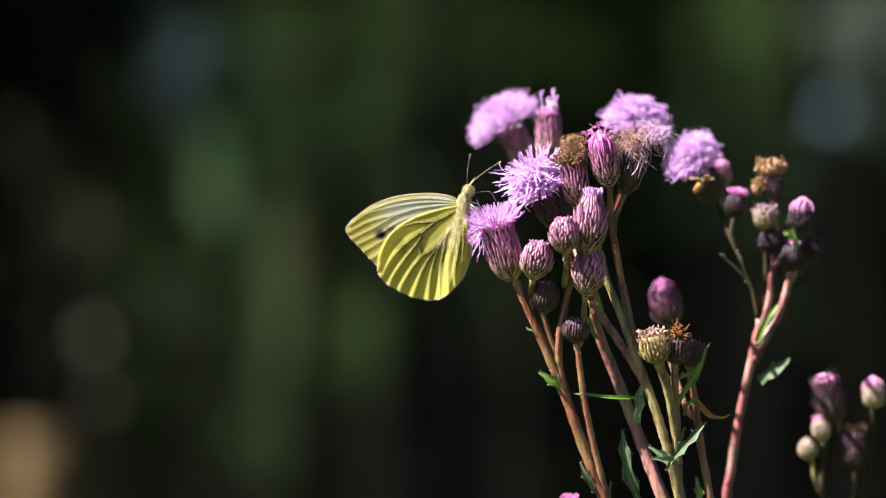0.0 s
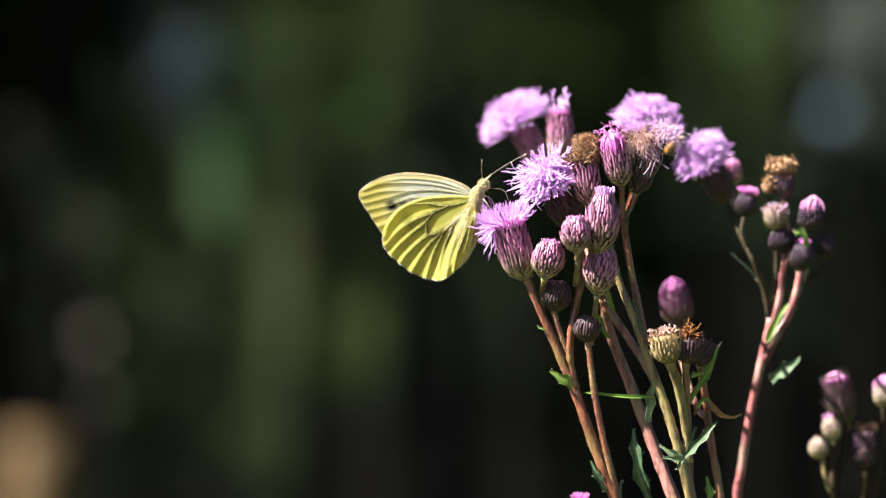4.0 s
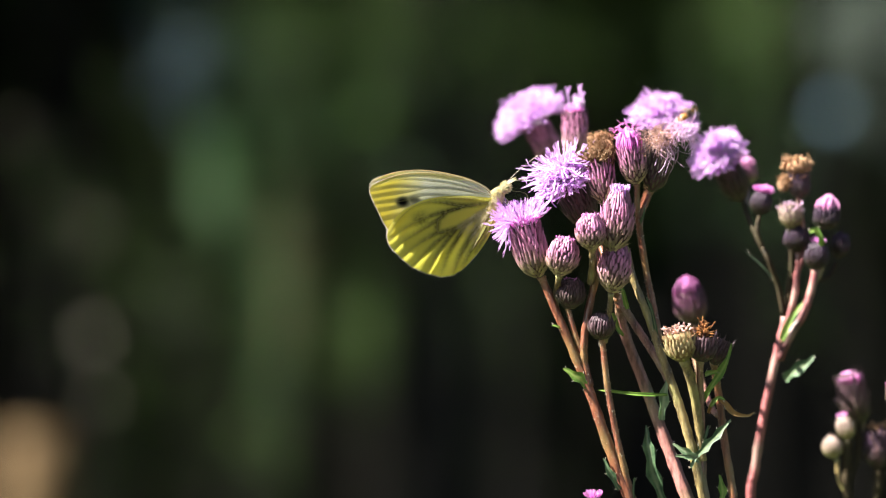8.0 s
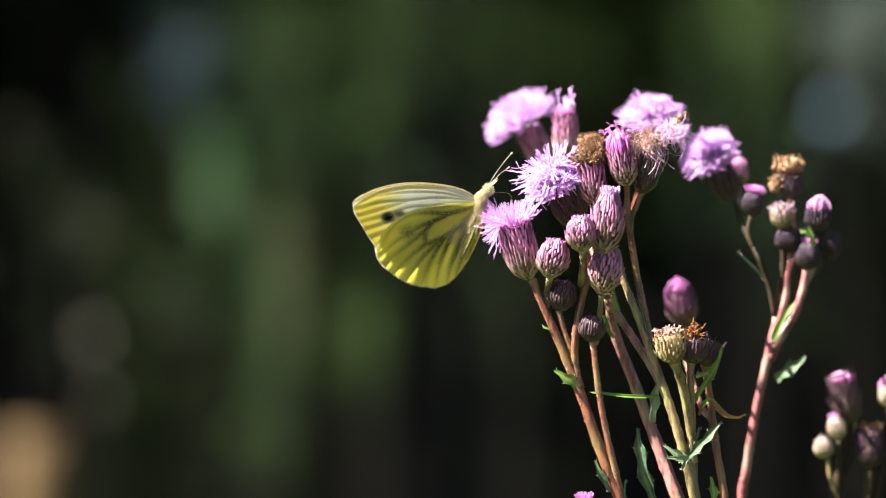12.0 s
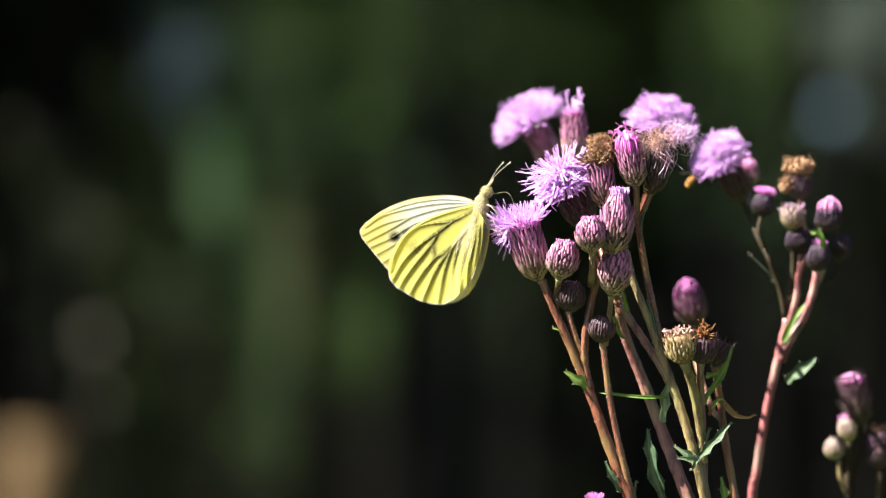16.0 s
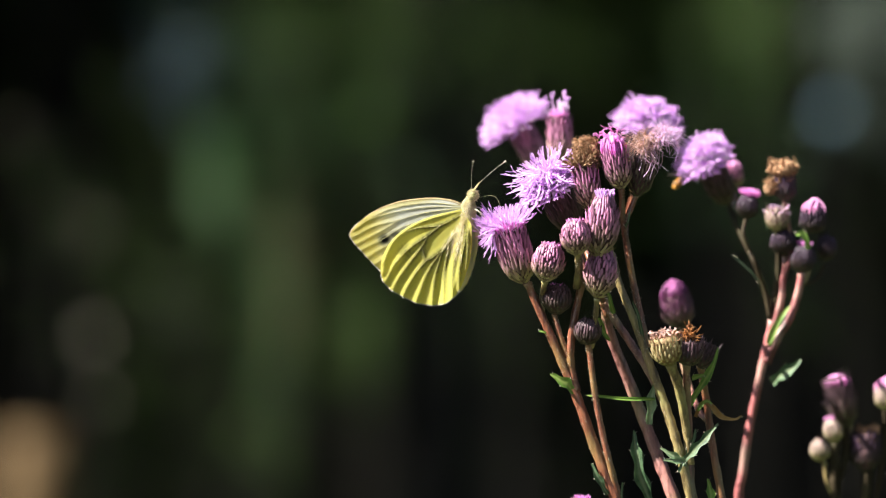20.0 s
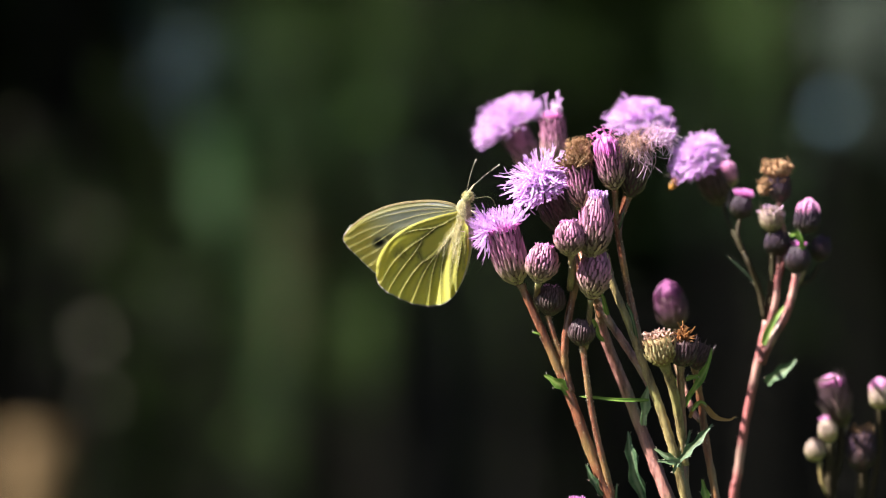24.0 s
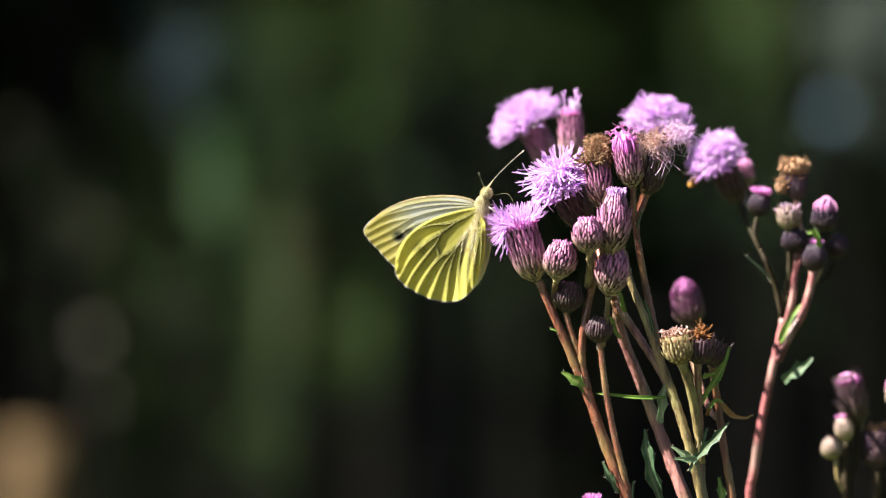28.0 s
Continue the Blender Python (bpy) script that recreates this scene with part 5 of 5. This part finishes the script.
def butterfly():
    r = random.Random(21)
    top = thing("butterfly", (0, 0, 0), "yellow-white butterfly with grey-veined wings shut, feeding", "butterfly")

    def B(x, y, w=0.0):
        return Vector(((x - NECK[0]) * UNIT, -w * UNIT, (NECK[1] - y) * TALL * UNIT))

    axis_turn = AXIS.to_track_quat("Z", "Y").to_matrix()
    s = Shape().ball(B(896, 349), 12.6 * UNIT, (0.9, 0.95, 1.8), axis_turn, 10, 14)
    part("thorax", s, BODY, top)
    s = Shape().tube([B(884, 372), B(874, 400), B(862, 428), B(852, 448), B(847, 458)], [12 * UNIT, 11.5 * UNIT, 10 * UNIT, 6 * UNIT, 2 * UNIT], 12)
    part("abdomen", s, BODY, top)
    hd = part("head", Shape().ball(B(912, 327), 9.3 * UNIT, (1, 1.05, 1), None, 10, 14), BODY, top)
    for w in (7, -7):
        part("eye", Shape().ball(B(915, 325, w * 0.75), 4.8 * UNIT, (1, 0.8, 1.1), None, 8, 10), EYE_MAT, hd, "olive eye")
    # fur on head and thorax, longer at the root of the hindwings
    s = Shape()
    for _ in range(4200):
        a, f = r.uniform(0, 6.28), r.uniform(-1, 1)
        c = B(897, 349) + AXIS * f * 25 * UNIT
        side = AXIS.orthogonal().normalized()
        out = side * math.cos(a) + AXIS.cross(side) * math.sin(a)
        p = c + out * 10.8 * UNIT * math.sqrt(max(0.05, 1 - f * f))
        e = p + out * UNIT * r.uniform(1.5, 5.5) + AXIS * UNIT * r.uniform(0, 8)
        s.tube([p, (p + e) * 0.5 + out * UNIT, e], [0.22 * UNIT, 0.18 * UNIT, 0.07 * UNIT], 3, None, False)
    for _ in range(420):
        d = Vector((r.gauss(0, 1), r.gauss(0, 1), r.gauss(0, 1))).normalized()
        p = B(912, 327) + d * 8.6 * UNIT
        s.tube([p, p + d * UNIT * r.uniform(2, 5) + Vector((0.6, 0, 0.8)) * UNIT * 2], [0.45 * UNIT, 0.12 * UNIT], 3, None, False)
    for _ in range(700):
        f = 0.45 * r.uniform(0, 1) ** 1.3
        p = B(894 - 42 * f + r.gauss(0, 4.5), 352 + 85 * f, r.choice((-1, 1)) * r.uniform(10, 20))
        e = p + Vector((-0.45 + r.gauss(0, 0.12), r.gauss(0, 0.2), -1)).normalized() * UNIT * r.uniform(5, 13)
        s.tube([p, e], [0.20 * UNIT, 0.08 * UNIT], 3, None, False)
    part("fur", s, FUR, top, "pale yellow fur")
    # antennae, ringed, with pale clubs, swung about the brow
    feelers = []
    for w, ln in ((4, FEELER), (-4, FEELER)):
        base = B(914, 318, w)
        pts = [base + Vector((k / 10 * ln, 0, 2.5 * math.sin(k / 10 * 3.1))) * UNIT for k in range(11)]
        fl = part("antenna", Shape().tube(pts, [(0.34 + 0.1 * (k % 2)) * UNIT if k < 9 else 0.6 * UNIT for k in range(11)], 6), ANTENNA, top, at=base)
        club = base + Vector((ln, 0, 0)) * UNIT
        part("club", Shape().ball(club, 1.4 * UNIT, (1.8, 1, 1), None, 6, 8), ANTENNA, fl, "pale antenna club")
        feelers.append(fl)
    part("proboscis", Shape().tube(curve_points([B(916, 330), B(930, 331), B(946, 332), B(954, 338), B(958, 354)], 5), [0.36 * UNIT] * 21, 5), BODY, top)
    for k in range(2):
        part("palp", Shape().tube([B(916, 318, 3 - 6 * k), B(924, 312, 4 - 8 * k), B(930, 307, 4 - 8 * k)], [1.8 * UNIT, 1.3 * UNIT, 0.4 * UNIT], 5), FUR, hd)
    legs = (((908, 345), (920, 352), (930, 372)), ((902, 358), (916, 368), (922, 392)), ((898, 368), (910, 384), (926, 398)))
    for w in (5, -5):
        for a, b, c in legs:
            part("leg", Shape().tube(curve_points([B(*a, w), B(*b, w * 2.2), B(*c, w * 1.5)], 4), [1.5 * UNIT - 0.09 * k * UNIT for k in range(9)], 5), ANTENNA, top)
    wings = []
    for near in (True, False):
        for name, edge, veins, layer, mat in (("forewing", FORE_EDGE, FORE_VEINS, 5.0, FORE_UNDER), ("hindwing", HIND_EDGE, HIND_VEINS, 11.0, HIND_UNDER)):
            tag = "white forewing with yellow tip and black spot" if name == "forewing" else "yellow hindwing dusted grey along the veins"
            wings.append((near, name, wing(top, name, edge, veins, near, layer, mat, tag)))
    return top, feelers, wings


butterfly_thing, feelers, wings = butterfly()


# ---- hoverfly ----
def hoverfly():
    UNIT = 0.000125
    top = thing("hoverfly", (0, 0, 0), "small orange-brown hoverfly visiting the flowers", "hoverfly")
    part("thorax", Shape().ball((0, 0, 0), 7 * UNIT, (1, 1, 0.95), None, 8, 10), FLY_DARK, top)
    ab = part("abdomen", Shape().tube([Vector((-x, 0, -z)) * UNIT for x, z in ((5, 0), (10, 0), (16, 1), (22, 2), (26, 3))], [x * UNIT for x in (4.5, 6, 6.2, 4.4, 1)], 10), FLY_BODY, top, "orange banded abdomen")
    for x in (9, 14, 19):
        part("band", Shape().tube([Vector((-x, 0, -0.6)) * UNIT, Vector((-x - 1.6, 0, -0.8)) * UNIT], [6.35 * UNIT, 6.4 * UNIT], 10), FLY_DARK, ab, "dark band")
    hd = part("head", Shape().ball(Vector((9, 0, 1)) * UNIT, 5 * UNIT, (0.8, 1.2, 1), None, 8, 10), FLY_BODY, top)
    for y in (3.4, -3.4):
        part("eye", Shape().ball(Vector((9.5, y, 2)) * UNIT, 3.4 * UNIT, (1, 0.9, 1.2), None, 6, 8), FLY_DARK, hd)
    for y in (1, -1):
        rows = [[Vector((2 - 5 * f - 4 * math.sin(3.1 * f) * g, y * (4 + 24 * f), 5 + 3 * f)) * UNIT for g in (-0.8, 0, 0.9)] for f in (0, 0.25, 0.5, 0.75, 0.93, 1.0)]
        part("wing", Shape().grid(rows).grid([[q - Vector((0, 0, 0.3 * UNIT)) for q in reversed(row)] for row in rows]), FLY_WING, top, "clear wing")
        for x in (4, 0, -4):
            part("leg", Shape().tube([Vector((x, y * 5, -2)) * UNIT, Vector((x + 1, y * 10, -7)) * UNIT, Vector((x, y * 12, -13)) * UNIT], [0.9 * UNIT, 0.8 * UNIT, 0.5 * UNIT], 5), FLY_DARK, top)
    return top


hoverfly_thing = hoverfly()



# ---- what moves ----
# Sway: seconds, shift across and down (units), degrees of lean, about a point of each clump; rest is the third second.
SWAY_A = [
    (0, -12.5, 0.5, -0.19), (0.5, -18.2, 1.9, -0.24), (1, -19.7, 3.0, -0.36), (1.5, -14.0, 3.8, -0.35), (2, -7.7, 2.5, -0.13), (2.5, -3.6, 0.8, -0.16), (3, 0.0, 0.0, 0.00),
    (3.5, 7.3, -1.6, 0.04), (5.5, -1.3, 1.9, -0.04), (6, -0.5, 0.4, -0.24), (6.5, 13.5, -2.4, 0.06), (7, 31.3, -5.4, 0.33), (7.5, 41.0, -6.0, 0.51), (8, 33.3, -4.9, 0.41),
    (8.5, 16.1, -2.2, 0.15), (9, 2.7, -0.5, 0.00), (9.5, 5.7, -0.9, 0.05), (10, 23.5, -3.1, 0.15), (10.5, 46.4, -6.2, 0.43), (11, 57.7, -7.0, 0.50), (11.5, 44.5, -5.4, 0.52),
    (12, 16.5, -1.5, 0.23), (12.5, -4.8, 1.4, -0.09), (14.5, -5.9, 5.5, -0.42), (15, 9.7, 4.1, -0.30), (15.5, 25.2, 1.5, -0.05), (16, 33.5, -0.4, 0.03), (16.5, 33.0, -0.2, 0.13),
    (17, 21.9, 1.5, 0.08), (17.5, 10.2, 3.1, -0.23), (18, 10.3, 4.6, -0.28), (18.5, 20.4, 4.3, -0.22), (19, 28.9, 2.5, -0.11), (19.5, 23.2, 2.2, -0.03), (20, 8.3, 3.3, -0.23),
    (20.5, 3.1, 3.8, -0.41), (21, 18.3, 2.3, -0.24), (21.5, 46.2, -0.4, 0.13), (23.5, 6.1, 3.5, -0.24), (24, -2.8, 5.2, -0.43), (24.5, 4.0, 4.8, -0.36), (25, 16.0, 3.8, -0.25),
    (25.5, 19.9, 3.9, -0.16), (26, 10.8, 4.0, -0.18), (26.5, -0.9, 4.5, -0.37), (27, -2.0, 4.0, -0.38), (27.5, 10.1, 2.4, -0.31), (28, 28.5, 0.5, -0.06),
]
SWAY_B = [
    (0, -11.4, 1.1, 0.03), (0.5, -17.1, 1.5, -0.10), (1, -18.0, 1.3, -0.16), (1.5, -11.2, 0.7, -0.04), (2, -5.4, -0.2, 0.07), (2.5, -1.1, 0.0, 0.00), (3, 0.0, 0.0, 0.00),
    (3.5, 7.2, -0.9, 0.04), (5.5, 0.4, 0.2, -0.07), (6, 0.9, -0.6, 0.10), (6.5, 13.5, -1.5, 0.12), (7, 30.8, -3.9, 0.32), (7.5, 40.5, -4.3, 0.46), (8, 33.0, -3.1, 0.39),
    (8.5, 17.4, -1.8, 0.35), (9, 3.3, -0.6, -0.01), (9.5, 6.6, -1.1, 0.07), (10, 23.9, -3.7, 0.15), (10.5, 46.7, -5.2, 0.48), (11, 56.9, -5.6, 0.80), (11.5, 45.6, -4.7, 0.53),
    (12, 17.7, -2.3, 0.36), (12.5, -4.2, 0.4, -0.10), (14.5, -2.1, 3.3, -0.30), (15, 12.0, 2.0, 0.04), (15.5, 27.3, 1.1, -0.07), (16, 35.9, 0.1, 0.36), (16.5, 34.4, -0.2, 0.54),
    (17, 24.2, 0.7, 0.22), (17.5, 12.1, 2.0, 0.12), (18, 14.1, 2.2, 0.08), (18.5, 23.5, 1.3, 0.17), (19, 31.3, 0.7, 0.36), (19.5, 25.5, 1.1, 0.24), (20, 9.7, 2.8, 0.06),
    (20.5, 6.7, 2.6, -0.17), (21, 20.4, 1.8, -0.04), (21.5, 49.2, -1.5, 0.34), (23.5, 8.7, 2.4, -0.08), (24, 0.1, 3.3, -0.14), (24.5, 7.4, 2.2, -0.12), (25, 20.0, 1.6, 0.14),
    (25.5, 23.1, 1.6, 0.14), (26, 14.8, 1.8, 0.13), (26.5, 1.4, 3.1, -0.14), (27, 0.6, 3.1, -0.14), (27.5, 12.4, 1.8, -0.04), (28, 29.8, -0.2, 0.08),
]
# Butterfly: seconds, place of its neck (units), degrees of turn, lean and yaw.
BUTTERFLY = [
    (0, 816, 338, -15.2, 11.9, -18.3), (0.5, 808, 340, -14.8, 11.7, -18.5), (1, 804, 342, -16.1, 10.5, -18.2), (1.5, 813, 338, -13.1, 12.2, -18.9), (2, 824, 334, -10.9, 13.9, -20.6),
    (2.5, 828, 332, -10.7, 14.4, -21.0), (3, 833, 331, -10.6, 16.2, -23.7), (3.5, 844, 326, -7.2, 18.5, -23.5), (5.5, 839, 323, -3.0, 19.0, -18.5), (6, 841, 322, -3.4, 18.5, -15.5),
    (6.4, 858, 320, 3.5, 18.5, 4.0), (6.5, 861, 320, 5.1, 19.5, 8.0), (7, 887, 320, 7.7, 21.1, 8.0), (7.5, 891, 326, 7.7, 25.5, 4.8), (8, 882, 328, 7.0, 25.6, 4.3), (8.5, 864, 331, 5.6, 26.1, 3.6),
    (9, 853, 332, 7.6, 25.9, 4.1), (9.5, 859, 331, 8.6, 25.7, 4.7), (10, 876, 328, 6.7, 25.1, 4.6), (10.5, 897, 323, 6.0, 24.2, 5.1), (11, 900, 323, 3.8, 22.9, 5.7),
    (11.5, 880, 329, 1.6, 22.9, 6.0), (12, 851, 334, 0.4, 23.2, 5.6), (12.5, 828, 340, 0.4, 23.9, 4.8), (14.5, 802, 358, -11.9, 23.6, 1.6), (15, 821, 355, -9.9, 22.8, 2.8),
    (15.5, 850, 344, -7.2, 21.7, 4.8), (15.6, 850, 344, -10.6, -4.7, -13.3), (16, 848, 340, -10.6, -4.7, -13.3), (16.5, 858, 337, -11.4, 6.7, -16.8), (17, 845, 340, -12.6, 10.0, -15.4),
    (17.5, 833, 343, -12.5, 9.3, -14.0), (18, 830, 343, -13.1, 9.1, -14.3), (18.5, 833, 343, -14.7, 9.1, -15.4), (19, 844, 342, -14.1, 9.0, -14.7), (19.5, 839, 343, -14.4, 9.2, -15.5),
    (20, 824, 346, -14.6, 10.2, -17.0), (20.5, 816, 348, -15.3, 10.4, -17.8), (21, 832, 344, -15.4, 10.5, -17.9), (21.5, 861, 340, -14.7, 10.4, -17.2), (23.5, 822, 348, -15.9, 13.7, -15.2),
    (24, 815, 349, -16.3, 16.4, -13.1), (24.5, 821, 349, -16.1, 19.7, -10.3), (25, 836, 346, -14.6, 20.7, -6.8), (25.5, 841, 346, -14.8, 19.5, -8.3), (26, 830, 346, -15.9, 15.7, -14.8),
    (26.5, 818, 348, -16.0, 14.5, -18.4), (27, 816, 348, -16.1, 14.6, -20.2), (27.5, 828, 344, -15.9, 14.1, -20.4), (28, 848, 342, -15.2, 12.7, -18.5),
]

# Hoverfly: seconds, place across and down, depth (units), heading (degrees).
HOVERFLY = [
    (0.0, 1246, 322, 270, 40), (0.6, 1235, 320, 270, 40), (1.3, 1247, 317, 270, 20), (1.6, 1251, 309, 260, 10), (1.8, 1260, 299, 240, 60), (2.0, 1246, 296, 225, 80), (2.1, 1250, 276, 220, 70),
    (2.2, 1284, 236, 320, 95), (2.3, 1295, 230, 320, 100), (2.4, 1275, 228, 320, 95), (2.5, 1255, 219, 320, 90), (2.6, 1228, 222, 320, 85), (2.7, 1210, 222, 320, 85), (2.8, 1226, 225, 320, 85),
    (2.9, 1222, 227, 320, 90), (3.0, 1215, 232, 320, 90), (3.2, 1195, 270, 290, 120), (3.5, 1202, 268, 310, 130), (4.5, 1190, 225, 370, 110), (5.5, 1184, 199, 320, 70), (6.0, 1183, 203, 320, 60),
    (6.5, 1200, 202, 320, 60), (7.0, 1217, 203, 320, 60), (7.5, 1227, 198, 320, 60), (8.0, 1221, 200, 320, 70), (8.5, 1201, 201, 320, 75), (9.0, 1188, 206, 320, 80), (9.5, 1193, 209, 320, 80),
    (10.0, 1213, 206, 320, 80), (10.5, 1235, 206, 320, 80), (11.0, 1246, 205, 320, 80), (11.5, 1234, 206, 320, 80), (12.0, 1207, 210, 320, 85), (12.5, 1183, 217, 320, 90), (13.5, 1190, 275, 335, 110),
]
# The wings' one quick beat: seconds, degrees that the near pair and the far pair open.
BEAT = [(0.0, 0, 3.5), (15.5, 0, 3.5), (15.6, 44, 3.5), (15.7, 5, 3), (15.8, 68, 3), (15.9, 38, 3), (16.0, 0, 3), (28.0, 0, 3.5)]
# Antennae: seconds, how far the tip of the near and of the far one stands from its root, across and up (units).
FEEL = [(0.0, 5, 55, 57, 43), (1.0, -1, 47, 65, 50), (2.0, -4, 42, 72, 52), (3.0, -9, 35, 70, 53), (6.0, 11, 43, 70, 35), (7.0, 36, 8, 54, 44), (8.0, 30, 6, 55, 47), (10.0, 35, 10, 56, 51),
        (11.0, 37, 29, 48, 53), (12.0, 34, 32, 42, 57), (15.0, 32, 16, 44, 62), (16.0, 42, 42, 30, 45), (18.0, 8, 52, 55, 46), (20.0, 2, 51, 58, 52), (24.0, 15, 57, 56, 48), (25.0, 12, 58, 61, 47),
        (26.0, 0, 54, 66, 54), (27.0, -10, 33, 71, 61), (28.0, -12, 27, 66, 66)]


def sway_pose(row, pivot, root):
    t, dx, dy, lean = row
    p = P(*pivot)
    k = (P(pivot[0] + 100, pivot[1], pivot[2]) - p).x / 100
    return Matrix.Translation(p + Vector((dx * k, 0, -dy * k))) @ pose(0, 0, 0, 0, lean, 0) @ Matrix.Translation(Vector(root) - p)


def butterfly_turn(turn, lean, yaw):
    return pose(0, 0, 0, 0, turn, 0) @ pose(0, 0, 0, lean, 0, 0) @ pose(0, 0, 0, 0, 0, yaw)


def motions():
    walk(thistle_a, [(row[0], sway_pose(row, (1100, 500, 0), thistle_a["anchor"])) for row in SWAY_A])
    walk(thistle_b, [(row[0], sway_pose(row, (1400, 550, 335), thistle_b["anchor"])) for row in SWAY_B])
    walk(thistle_c, [(row[0], sway_pose(row, (1400, 550, 455), thistle_c["anchor"])) for row in SWAY_B])
    walk(butterfly_thing, [(t, Matrix.Translation(P(x, y, -4)) @ butterfly_turn(turn, lean, yaw)) for t, x, y, turn, lean, yaw in BUTTERFLY])
    for near, name, ob in wings:
        at = ob.location.copy()
        walk(ob, [(t, Matrix.Translation(at) @ Matrix.Rotation(radians(-a if near else b), 4, AXIS)) for t, a, b in BEAT])
    for k, ob in enumerate(feelers):
        at, rows = ob.location.copy(), []
        for t, *tips in FEEL:
            turn, lean, yaw = (float(np.interp(t, [q[0] for q in BUTTERFLY], [q[c] for q in BUTTERFLY])) for c in (3, 4, 5))
            across, up = tips[2 * k:2 * k + 2]
            depth = math.sqrt(max(1.0, FEELER ** 2 - across ** 2 - up ** 2)) * (-1 if k == 0 else 1)
            way = butterfly_turn(turn, lean, yaw).to_3x3().inverted() @ Vector((across, depth, up))
            rows.append((t, Matrix.Translation(at) @ Vector((1, 0, 0)).rotation_difference(way).to_matrix().to_4x4()))
        walk(ob, rows)
    late = [(t, 1194 + 0.9 * (t - 14) + dx, 312 + dy, 395, 130) for t, dx, dy, lean in SWAY_B if t > 14]
    walk(hoverfly_thing, [(t, Matrix.Translation(P(x, y, d)) @ pose(0, 0, 0, 0, -35, turn - 90)) for t, x, y, d, turn in HOVERFLY + late])


motions()
